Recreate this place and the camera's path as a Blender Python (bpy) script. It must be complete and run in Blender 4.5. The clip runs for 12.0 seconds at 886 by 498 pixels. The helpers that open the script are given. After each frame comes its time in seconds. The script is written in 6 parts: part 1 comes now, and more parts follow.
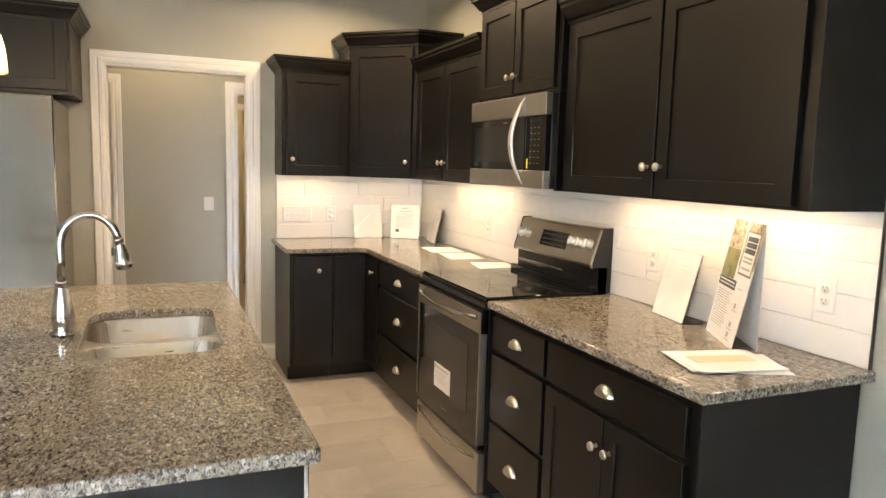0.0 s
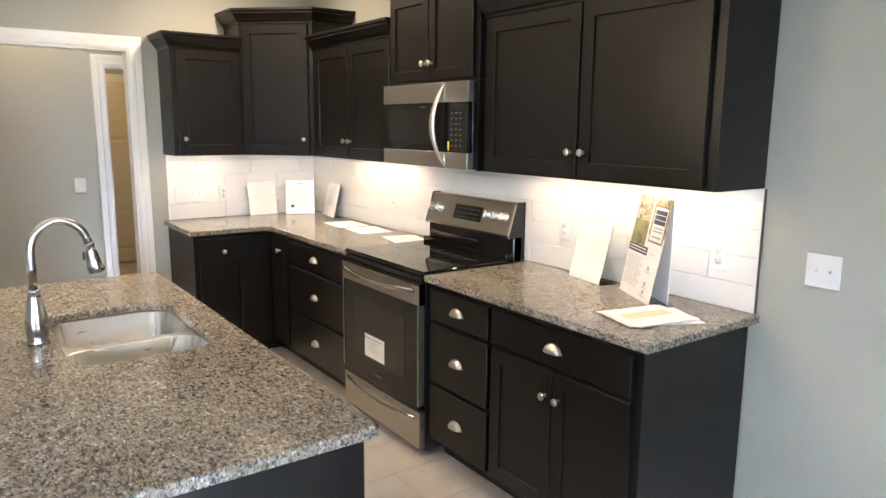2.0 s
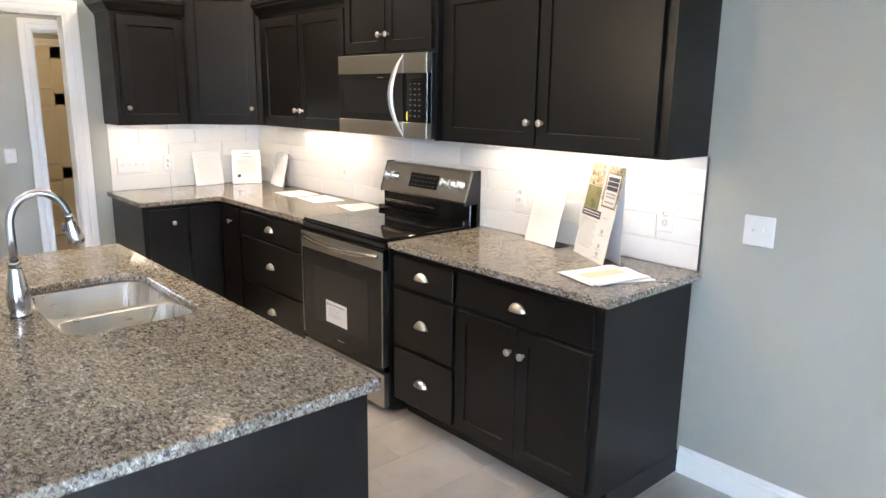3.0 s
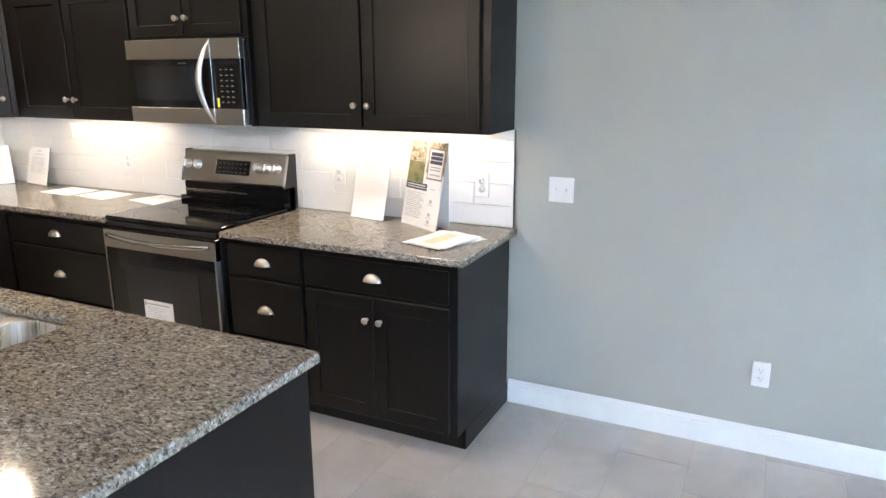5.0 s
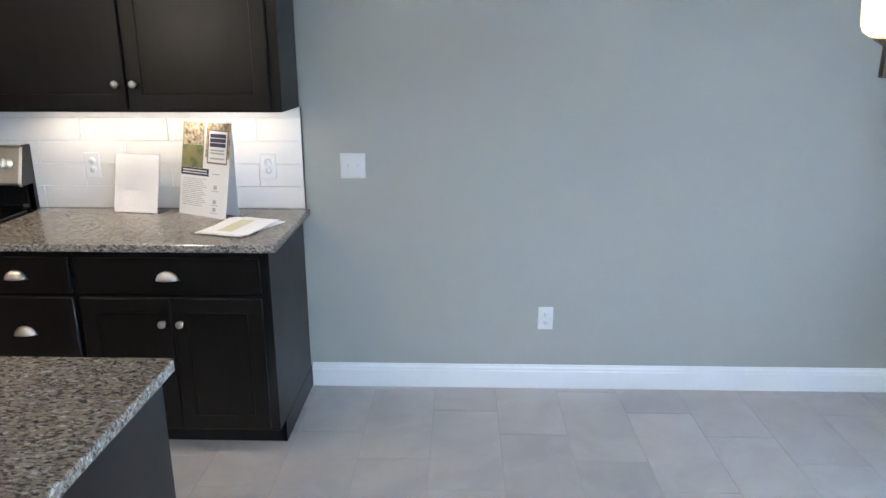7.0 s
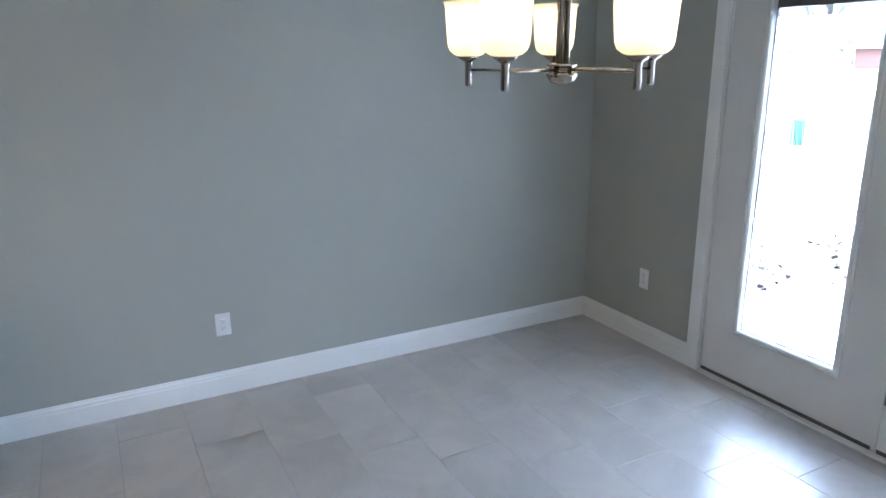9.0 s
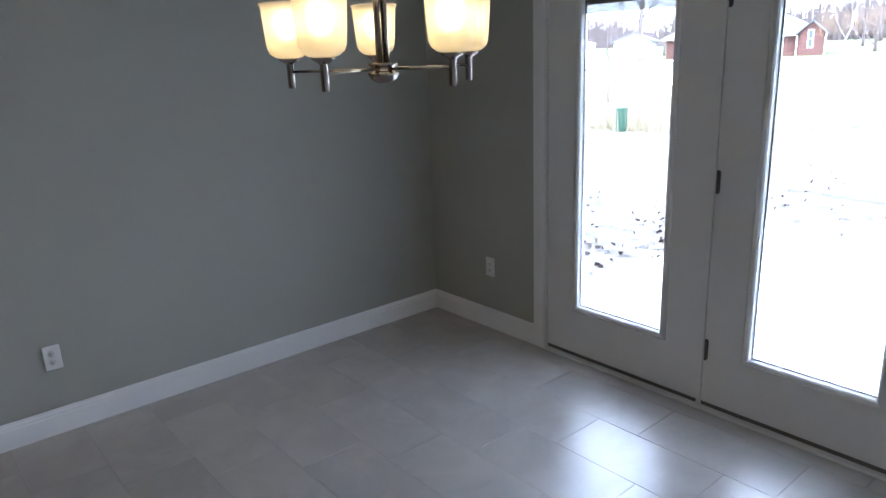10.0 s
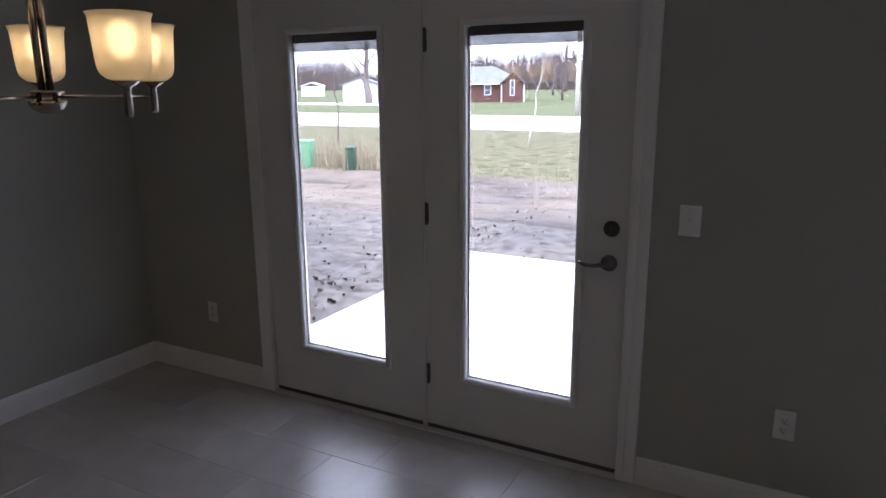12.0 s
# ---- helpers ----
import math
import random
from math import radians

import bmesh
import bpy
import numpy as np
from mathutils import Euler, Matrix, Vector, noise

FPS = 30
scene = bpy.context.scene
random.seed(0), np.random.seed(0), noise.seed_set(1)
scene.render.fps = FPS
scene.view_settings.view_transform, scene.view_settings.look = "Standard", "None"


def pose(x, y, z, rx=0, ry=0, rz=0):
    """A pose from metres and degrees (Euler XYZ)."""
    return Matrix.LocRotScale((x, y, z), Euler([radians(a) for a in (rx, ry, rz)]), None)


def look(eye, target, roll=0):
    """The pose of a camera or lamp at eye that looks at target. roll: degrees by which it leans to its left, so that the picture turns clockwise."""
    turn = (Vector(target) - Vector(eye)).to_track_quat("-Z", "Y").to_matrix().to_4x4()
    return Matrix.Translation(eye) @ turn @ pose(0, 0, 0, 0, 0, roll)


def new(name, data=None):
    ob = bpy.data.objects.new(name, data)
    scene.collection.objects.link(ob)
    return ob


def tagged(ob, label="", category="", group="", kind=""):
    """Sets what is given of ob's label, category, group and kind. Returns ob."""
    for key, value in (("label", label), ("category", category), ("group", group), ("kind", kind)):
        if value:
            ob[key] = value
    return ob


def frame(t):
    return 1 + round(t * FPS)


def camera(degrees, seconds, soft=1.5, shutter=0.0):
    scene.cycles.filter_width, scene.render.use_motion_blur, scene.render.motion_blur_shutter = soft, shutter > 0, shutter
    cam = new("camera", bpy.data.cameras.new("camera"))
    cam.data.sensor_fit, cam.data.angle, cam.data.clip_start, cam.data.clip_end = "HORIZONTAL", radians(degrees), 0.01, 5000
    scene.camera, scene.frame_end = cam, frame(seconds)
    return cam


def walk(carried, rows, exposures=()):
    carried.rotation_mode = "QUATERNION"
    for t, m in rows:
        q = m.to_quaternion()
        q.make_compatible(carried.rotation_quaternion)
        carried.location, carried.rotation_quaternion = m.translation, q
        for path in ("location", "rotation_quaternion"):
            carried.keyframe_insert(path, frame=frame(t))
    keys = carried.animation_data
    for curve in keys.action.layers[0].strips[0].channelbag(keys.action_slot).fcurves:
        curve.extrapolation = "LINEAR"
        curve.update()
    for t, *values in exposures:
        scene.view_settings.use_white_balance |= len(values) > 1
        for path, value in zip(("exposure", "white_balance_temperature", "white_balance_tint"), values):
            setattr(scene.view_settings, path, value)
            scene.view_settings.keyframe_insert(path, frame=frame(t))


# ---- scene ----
cam = camera(65.4, 12.0)
SKY, SUN, SOUTH, STRIP, CAN, HALL = 0.15, 1.5, 5, 0.22, 4.4, 1.8
CHAND = (-1.865, -1.726, 1.590, 0.252, 40.5)
EXPOSURES = [(0.0, 2.65, 7400, 10), (1.5, 2.75, 6600, 10), (2.5, 2.82, 5950, 9), (5.5, 2.68, 5650, 9), (7.5, 2.15, 5400, 8),
             (9.5, 1.42, 5600, 11), (10.0, 0.8, 5850, 13), (10.5, 0.35, 6100, 16), (11.0, -0.08, 6200, 18), (12.0, -0.52, 6450, 23)]
PATH = [
    (0, (-1.931, -1.326, 1.47), (-1.17, 0.508, 1.229), 1.6),
    (0.5, (-2.045, -1.293, 1.491), (-1.108, 0.46, 1.271), 0.3),
    (1, (-2.166, -1.251, 1.531), (-1.071, 0.412, 1.348), -1.7),
    (1.5, (-2.264, -1.282, 1.558), (-1.09, 0.326, 1.367), -0.9),
    (2, (-2.4, -1.323, 1.584), (-1.249, 0.275, 1.233), 0.5),
    (2.5, (-2.509, -1.336, 1.602), (-1.307, 0.205, 1.176), 0.8),
    (2.7, (-2.552, -1.346, 1.599), (-1.31, 0.161, 1.164), 0.7),
    (4.3, (-2.853, -1.103, 1.604), (-1.248, -0.001, 1.145), 1.1),
    (4.5, (-2.917, -1.117, 1.618), (-1.262, -0.1, 1.142), 0.7),
    (5, (-3.06, -1.073, 1.635), (-1.313, -0.237, 1.136), -0.2),
    (5.5, (-3.084, -0.992, 1.622), (-1.273, -0.312, 1.114), -0.1),
    (6, (-3.06, -0.849, 1.616), (-1.206, -0.31, 1.094), -0.9),
    (6.5, (-3.063, -0.761, 1.617), (-1.168, -0.413, 1.081), -0.8),
    (7, (-3.139, -0.707, 1.607), (-1.216, -0.657, 1.059), -0.0),
    (7.5, (-3.233, -0.646, 1.615), (-1.336, -0.923, 1.045), 0.0),
    (7.7, (-3.261, -0.676, 1.639), (-1.38, -1.03, 1.058), 0.2),
    (9.3, (-3.327, -0.611, 1.641), (-1.687, -1.618, 1.097), -1.3),
    (9.5, (-3.318, -0.628, 1.645), (-1.726, -1.705, 1.094), -1.7),
    (10, (-3.372, -0.651, 1.637), (-1.893, -1.879, 1.086), -2.3),
    (10.5, (-3.41, -0.666, 1.625), (-2.064, -2.037, 1.071), -3.0),
    (11, (-3.414, -0.697, 1.631), (-2.22, -2.211, 1.1), -2.4),
    (11.5, (-3.427, -0.718, 1.632), (-2.39, -2.36, 1.154), -1.3),
    (12, (-3.432, -0.73, 1.617), (-2.507, -2.4425, 1.158), -0.4),
]

walk(cam, [(t, look(eye, target, roll)) for t, eye, target, roll in PATH], EXPOSURES)

# ---- light ----
world = bpy.data.worlds.new("sky")
scene.world = world
world.use_nodes = True
wn = world.node_tree.nodes
sky = wn.new("ShaderNodeTexSky")
sky.sky_type, sky.sun_disc = "NISHITA", False
sky.sun_elevation, sky.sun_rotation = radians(60), radians(345)
sky.air_density, sky.dust_density, sky.ozone_density = 1.0, 0.6, 1.0
cloud = wn.new("ShaderNodeMix")
cloud.data_type = "RGBA"
cloud.inputs[0].default_value = 0.7
cloud.inputs[7].default_value = (31.0, 36.5, 44.5, 1)
world.node_tree.links.new(sky.outputs[0], cloud.inputs[6])
# an overcast sky is about three times as bright overhead as at the horizon
place = wn.new("ShaderNodeTexCoord")
height = wn.new("ShaderNodeSeparateXYZ")
rise = wn.new("ShaderNodeMapRange")
rise.inputs[1].default_value, rise.inputs[2].default_value = 0.0, 1.0
rise.inputs[3].default_value, rise.inputs[4].default_value = 1.0, 3.0
veil = wn.new("ShaderNodeVectorMath")
veil.operation = "MULTIPLY"
world.node_tree.links.new(place.outputs["Generated"], height.inputs[0])
world.node_tree.links.new(height.outputs[2], rise.inputs[0])
world.node_tree.links.new(cloud.outputs[2], veil.inputs[0])
world.node_tree.links.new(rise.outputs[0], veil.inputs[1])
world.node_tree.links.new(veil.outputs[0], wn["Background"].inputs[0])
wn["Background"].inputs[1].default_value = SKY


def lamp(name, kind, power, place, turn=(0, 0, 0), colour=(1, 1, 1), size=(0.1, 0.1), angle=None):
    data = bpy.data.lights.new(name, kind)
    data.energy, data.color = power, colour
    if kind == "AREA":
        data.shape, data.size, data.size_y = "RECTANGLE", size[0], size[1]
        if angle:
            data.spread = radians(angle)
    elif kind == "SUN":
        data.angle = radians(angle)
    else:
        data.shadow_soft_size = size[0]
    ob = new(name, data)
    ob.matrix_world = pose(*place, *turn)
    return ob


WARM, BULB = (1.0, 0.75, 0.50), (1.0, 0.66, 0.34)
DAY = (0.58, 0.82, 1.0)
lamp("sun", "SUN", SUN, (0, 0, 20), (-28, 0, 15), (1.0, 0.96, 0.9), angle=20)
# daylight entering by the unseen window of the open room to the south-west
lamp("south_window_light", "AREA", SOUTH, (-5.3, -3.6, 1.45), (90, 0, 0), DAY, (1.5, 1.5))
# under-cabinet strips
lamp("strip_north", "AREA", 1.0 * STRIP, (-0.93, 3.62, 1.366), (0, 0, 0), WARM, (0.34, 0.03))
lamp("strip_corner", "AREA", 0.8 * STRIP, (-0.30, 3.48, 1.366), (0, 0, 45), WARM, (0.3, 0.03))
lamp("strip_east", "AREA", 2.2 * STRIP, (-0.13, 2.62, 1.366), (0, 0, 0), WARM, (0.03, 0.85))
lamp("strip_east_long", "AREA", 3.0 * STRIP, (-0.13, 0.63, 1.366), (0, 0, 0), WARM, (0.03, 1.08))
# recessed ceiling cans of the kitchen and room behind, all unseen
for cx, cy, share in ((-0.8, 3.0, 1.0), (-1.15, 1.3, 0.6), (-3.4, 3.0, 1.0)):
    lamp("can_light", "AREA", CAN * share, (cx, cy, 2.735), (0, 0, 0), WARM, (0.11, 0.11), 160)
# fill lamp added above the island pendant's shade to brighten the ceiling
lamp("ceiling_fill_light", "POINT", 7, (-2.385, 1.082, 1.855), (0, 0, 0), WARM, (0.02, 0.02))
# fill lamp added under the hall ceiling, where no fixture is known
lamp("hall_fill_light", "AREA", HALL, (-1.8, 4.4, 2.735), (0, 0, 0), WARM, (0.25, 0.25))
lamp("far_room_light", "AREA", HALL * 1.3, (-1.1, 6.1, 2.735), (0, 0, 0), BULB, (0.25, 0.25))


# ---- materials ----
def rgb(c):
    return (*c, 1) if len(c) == 3 else c


class Mat:
    """A small node builder for one surface."""

    def __init__(self, name, colour=(0.5, 0.5, 0.5), rough=0.5, metal=0.0, spec=0.5):
        self.m = bpy.data.materials.new(name)
        self.m.use_nodes = True
        self.n, self.l = self.m.node_tree.nodes, self.m.node_tree.links
        self.b = self.n["Principled BSDF"]
        self.b.inputs["Base Color"].default_value = rgb(colour)
        self.b.inputs["Roughness"].default_value = rough
        self.b.inputs["Metallic"].default_value = metal
        self.b.inputs["Specular IOR Level"].default_value = spec
        self.bumps = None
        self.co = self.n.new("ShaderNodeTexCoord").outputs["Object"]

    def space(self, scale=(1, 1, 1), turn=(0, 0, 0)):
        q = self.n.new("ShaderNodeMapping")
        q.inputs["Scale"].default_value = scale
        q.inputs["Rotation"].default_value = turn
        self.l.new(self.co, q.inputs[0])
        return q.outputs[0]

    def noise(self, scale, detail=4, rough=0.55, co=None, distort=0.0):
        q = self.n.new("ShaderNodeTexNoise")
        q.inputs["Scale"].default_value, q.inputs["Detail"].default_value = scale, detail
        q.inputs["Roughness"].default_value, q.inputs["Distortion"].default_value = rough, distort
        self.l.new(co or self.co, q.inputs["Vector"])
        return q.outputs["Fac"]

    def ramp(self, fac, stops):
        q = self.n.new("ShaderNodeValToRGB")
        e = q.color_ramp.elements
        while len(e) < len(stops):
            e.new(0.5)
        for k, (p, c) in zip(e, stops):
            k.position, k.color = p, rgb(c if isinstance(c, tuple) else (c, c, c))
        self.l.new(fac, q.inputs[0])
        return q.outputs[0]

    def mix(self, fac, a, b, kind="MIX"):
        q = self.n.new("ShaderNodeMix")
        q.data_type, q.blend_type = "RGBA", kind
        for s, v in ((q.inputs[0], fac), (q.inputs[6], a), (q.inputs[7], b)):
            if isinstance(v, (int, float)):
                s.default_value = v
            elif isinstance(v, tuple):
                s.default_value = rgb(v)
            else:
                self.l.new(v, s)
        return q.outputs[2]

    def colour(self, out):
        self.l.new(out, self.b.inputs["Base Color"])
        return self

    def roughness(self, fac, lo, hi):
        q = self.n.new("ShaderNodeMapRange")
        q.inputs[3].default_value, q.inputs[4].default_value = lo, hi
        self.l.new(fac, q.inputs[0])
        self.l.new(q.outputs[0], self.b.inputs["Roughness"])
        return self

    def bump(self, fac, strength=0.1, distance=0.001):
        q = self.n.new("ShaderNodeBump")
        q.inputs["Strength"].default_value, q.inputs["Distance"].default_value = strength, distance
        self.l.new(fac, q.inputs["Height"])
        if self.bumps:
            self.l.new(self.bumps, q.inputs["Normal"])
        self.bumps = q.outputs[0]
        self.l.new(self.bumps, self.b.inputs["Normal"])
        return self

    def each(self):
        return self.n.new("ShaderNodeObjectInfo").outputs["Random"]


def paint(name, colour, rough, orange=220, strength=0.12, spread=0.06):
    k = Mat(name, colour, rough)
    c2 = tuple(v * (1 - spread) for v in colour)
    k.colour(k.mix(k.noise(1.3, 3), colour, c2))
    k.bump(k.noise(orange, 3), strength, 0.0008)
    k.roughness(k.noise(9, 3), rough - 0.06, rough + 0.06)
    return k.m


M_WALL = paint("greige_wall_paint", (0.40, 0.40, 0.355), 0.6)
M_CEIL = paint("ceiling_paint", (0.84, 0.82, 0.78), 0.85, 60, 0.3)
M_TRIM = paint("white_trim_paint", (0.80, 0.80, 0.78), 0.35, 90, 0.05, 0.03)
M_DOOR = paint("door_paint", (0.72, 0.71, 0.69), 0.38, 120, 0.08, 0.04)
M_CREAM = paint("cream_door_paint", (0.72, 0.66, 0.52), 0.4, 90, 0.05)
M_PLASTIC = paint("white_plastic", (0.76, 0.76, 0.745), 0.36, 20, 0.02, 0.02)
M_SLOT = Mat("dark_slot", (0.12, 0.12, 0.12), 0.6).m
M_BLACKPL = paint("black_enamel", (0.012, 0.012, 0.013), 0.35, 60, 0.04)

k = Mat("espresso_wood", (0.02, 0.016, 0.014), 0.36, 0, 0.34)
grain = k.noise(1.0, 7, 0.62, k.space((60, 60, 4)), 0.6)
k.colour(k.mix(k.ramp(grain, [(0.3, 0.0), (0.7, 1.0)]), (0.0030, 0.0024, 0.0022), (0.0065, 0.0052, 0.0047)))
k.bump(grain, 0.10, 0.0006).roughness(k.noise(5, 4), 0.33, 0.42)
M_WOOD = k.m

k = Mat("speckled_granite", rough=0.12)
turn = (0.15, 0.1, 0.35)
warp = k.space((1.7, 0.85, 1.2), turn)
bent = k.n.new("ShaderNodeVectorMath")
bent.operation = "MULTIPLY_ADD"
nz = k.n.new("ShaderNodeTexNoise")
nz.inputs["Scale"].default_value, nz.inputs["Detail"].default_value = 150, 3
k.l.new(warp, nz.inputs["Vector"])
k.l.new(nz.outputs["Color"], bent.inputs[0])
bent.inputs[1].default_value = (0.010, 0.010, 0.010)
k.l.new(warp, bent.inputs[2])
cell = k.n.new("ShaderNodeTexVoronoi")
cell.inputs["Scale"].default_value = 118
k.l.new(bent.outputs[0], cell.inputs["Vector"])
sep = k.n.new("ShaderNodeSeparateColor")
k.l.new(cell.outputs["Color"], sep.inputs[0])
tone = k.ramp(sep.outputs[0], [(0.0, (0.060, 0.056, 0.052)), (0.12, (0.115, 0.105, 0.092)), (0.25, (0.19, 0.165, 0.13)), (0.45, (0.255, 0.222, 0.17)), (0.75, (0.30, 0.265, 0.21)), (0.93, (0.36, 0.335, 0.29)), (1.0, (0.48, 0.47, 0.45))])
flow = k.noise(60, 5, 0.7, k.space((1.9, 0.8, 1.1), turn), 1.6)
dark = k.ramp(flow, [(0.41, 0.9), (0.46, 0.0)])
pale = k.ramp(k.noise(85, 4, 0.7, k.space((1.3, 1.0, 1.2), (0.4, 0.9, 0.2)), 1.0), [(0.60, 0.0), (0.66, 0.6)])
drift = k.ramp(k.noise(5, 3), [(0.35, (0.86, 0.86, 0.88)), (0.65, (1.0, 1.0, 1.0))])
k.colour(k.mix(1.0, k.mix(dark, k.mix(pale, tone, (0.40, 0.37, 0.32)), (0.040, 0.038, 0.038)), drift, "MULTIPLY"))
k.roughness(k.noise(40, 3), 0.06, 0.13)
M_GRANITE = k.m


def steel(name, stretch, lo=0.2, hi=0.34, colour=(0.56, 0.54, 0.52)):
    k = Mat(name, colour, 0.28, 1.0)
    n = k.noise(1.0, 5, 0.6, k.space(stretch))
    k.roughness(n, lo, hi)
    k.bump(n, 0.02, 0.0002)
    k.colour(k.mix(n, colour, tuple(v * 0.95 for v in colour)))
    return k.m


M_STEEL = steel("brushed_steel", (700, 3, 700), 0.20, 0.262)
M_STEELX = steel("brushed_steel_across", (3, 700, 700), 0.28, 0.38, (0.42, 0.395, 0.355))
M_FRIDGE = steel("brushed_fridge_steel", (600, 600, 3), 0.10, 0.17, (0.46, 0.45, 0.43))
M_FRIDGE_SIDE = paint("grey_fridge_side", (0.22, 0.215, 0.205), 0.45, 300, 0.1)
M_SINK = steel("sink_steel", (3, 300, 3), 0.24, 0.32, (0.58, 0.555, 0.52))
M_NICKEL = steel("satin_nickel", (90, 90, 90), 0.30, 0.40, (0.60, 0.57, 0.53))
M_CHROME = steel("polished_nickel", (60, 60, 60), 0.17, 0.25, (0.50, 0.49, 0.49))
M_KNOB = steel("bright_knob_metal", (60, 60, 60), 0.30, 0.38, (0.82, 0.81, 0.79))
M_LAMPMETAL = steel("brushed_lamp_nickel", (60, 60, 60), 0.18, 0.26, (0.36, 0.315, 0.27))
M_BRONZE = steel("dark_bronze", (90, 90, 90), 0.3, 0.42, (0.16, 0.145, 0.135))
M_BLACKGL = Mat("black_glass", (0.006, 0.006, 0.007), 0.06, 0, 0.35).m
M_BLIND = paint("blind_grey", (0.16, 0.15, 0.15), 0.5)

k = Mat("white_wall_tile", (0.80, 0.785, 0.75), 0.12)
k.colour(k.mix(k.each(), (0.80, 0.785, 0.755), (0.785, 0.77, 0.74)))
k.bump(k.noise(14, 2), 0.10, 0.002).roughness(k.noise(30, 3), 0.08, 0.18)
M_TILE = k.m
M_GROUT = paint("white_grout", (0.77, 0.755, 0.72), 0.85, 400, 0.3)
M_FGROUT = paint("floor_grout", (0.43, 0.40, 0.37), 0.6, 400, 0.4)

k = Mat("stone_look_floor_tile", rough=0.3)
loc = k.n.new("ShaderNodeVectorMath")
loc.operation = "MULTIPLY_ADD"
comb = k.n.new("ShaderNodeCombineXYZ")
for i in range(3):
    k.l.new(k.each(), comb.inputs[i])
k.l.new(comb.outputs[0], loc.inputs[0])
loc.inputs[1].default_value = (37, 61, 5)
k.l.new(k.co, loc.inputs[2])
a = k.noise(3.2, 6, 0.6, loc.outputs[0], 0.6)
b = k.noise(70, 4, 0.6, loc.outputs[0])
c = k.mix(k.ramp(a, [(0.36, 0.0), (0.62, 1.0)]), (0.38, 0.355, 0.33), (0.52, 0.485, 0.45))
c = k.mix(b, c, k.mix(0.12, c, (0.2, 0.18, 0.16)))
k.colour(k.mix(0.32, c, k.mix(k.each(), (0.37, 0.345, 0.32), (0.53, 0.495, 0.46))))
k.roughness(k.noise(7, 5, 0.6, loc.outputs[0]), 0.30, 0.44)
k.b.inputs["Specular IOR Level"].default_value = 1.0
k.b.inputs["IOR"].default_value = 1.62
k.bump(b, 0.05, 0.0004)
M_FTILE = k.m

k = Mat("window_glass", (1, 1, 1), 0.0, 0, 0.5)
k.b.inputs["Transmission Weight"].default_value = 1.0
k.b.inputs["IOR"].default_value = 1.45
M_GLASS = k.m


def glow(name, colour, power, skin=(0.8, 0.7, 0.5)):
    k = Mat(name, skin, 0.35)
    k.b.inputs["Emission Color"].default_value = rgb(colour)
    k.b.inputs["Emission Strength"].default_value = power
    return k


M_BULB = glow("lit_bulb", (1.0, 0.84, 0.60), 14).m
k = Mat("frosted_amber_glass", (0.85, 0.78, 0.62), 0.35)
tr = k.n.new("ShaderNodeBsdfTranslucent")
tr.inputs[0].default_value = (0.56, 0.52, 0.42, 1)
mx = k.n.new("ShaderNodeMixShader")
mx.inputs[0].default_value = 0.62
k.l.new(k.b.outputs[0], mx.inputs[1])
k.l.new(tr.outputs[0], mx.inputs[2])
fog = k.n.new("ShaderNodeBsdfRefraction")
fog.inputs["Color"].default_value = (1.0, 0.93, 0.78, 1)
fog.inputs["Roughness"].default_value, fog.inputs["IOR"].default_value = 0.55, 1.12
mx2 = k.n.new("ShaderNodeMixShader")
mx2.inputs[0].default_value = 0.30
k.l.new(mx.outputs[0], mx2.inputs[1])
k.l.new(fog.outputs[0], mx2.inputs[2])
k.l.new(mx2.outputs[0], k.n["Material Output"].inputs[0])
M_SHADE = k.m
M_DISPLAY = Mat("dark_display", (0.01, 0.011, 0.014), 0.12).m
M_KEY = Mat("printed_grey", (0.14, 0.14, 0.135), 0.5).m
M_YELLOW = Mat("yellow_tag", (0.75, 0.62, 0.08), 0.5).m

k = Mat("printer_paper", (0.80, 0.805, 0.82), 0.55)
k.bump(k.noise(9, 3), 0.1, 0.001)
M_PAPER = k.m
M_SHEET = Mat("white_page", (0.84, 0.84, 0.84), 0.5).m
M_VEIL = Mat("pale_translucent_page", (0.66, 0.665, 0.685), 0.3).m
M_PALEINK = Mat("ink_pale", (0.54, 0.55, 0.58), 0.6).m
k = Mat("acrylic", (0.98, 0.98, 0.99), 0.03)
k.b.inputs["Transmission Weight"].default_value = 1.0
k.b.inputs["IOR"].default_value = 1.3
M_ACRYL = k.m
M_INK = Mat("ink_grey", (0.42, 0.42, 0.43), 0.6).m
M_INKD = Mat("ink_dark", (0.06, 0.06, 0.08), 0.5).m
M_FAINT = Mat("ink_faint", (0.34, 0.34, 0.36), 0.6).m
M_NAVY = Mat("print_navy", (0.03, 0.035, 0.08), 0.4).m
k = Mat("print_photo_green", rough=0.4)
k.colour(k.ramp(k.noise(22, 4), [(0.35, (0.10, 0.13, 0.05)), (0.55, (0.22, 0.22, 0.09)), (0.7, (0.28, 0.17, 0.09))]))
M_PGREEN = k.m
k = Mat("print_photo_trees", rough=0.4)
k.colour(k.ramp(k.noise(60, 5), [(0.35, (0.10, 0.07, 0.04)), (0.5, (0.33, 0.27, 0.17)), (0.66, (0.52, 0.48, 0.38))]))
M_PTREE = k.m
M_PBROWN = Mat("print_brown", (0.22, 0.15, 0.09), 0.4).m


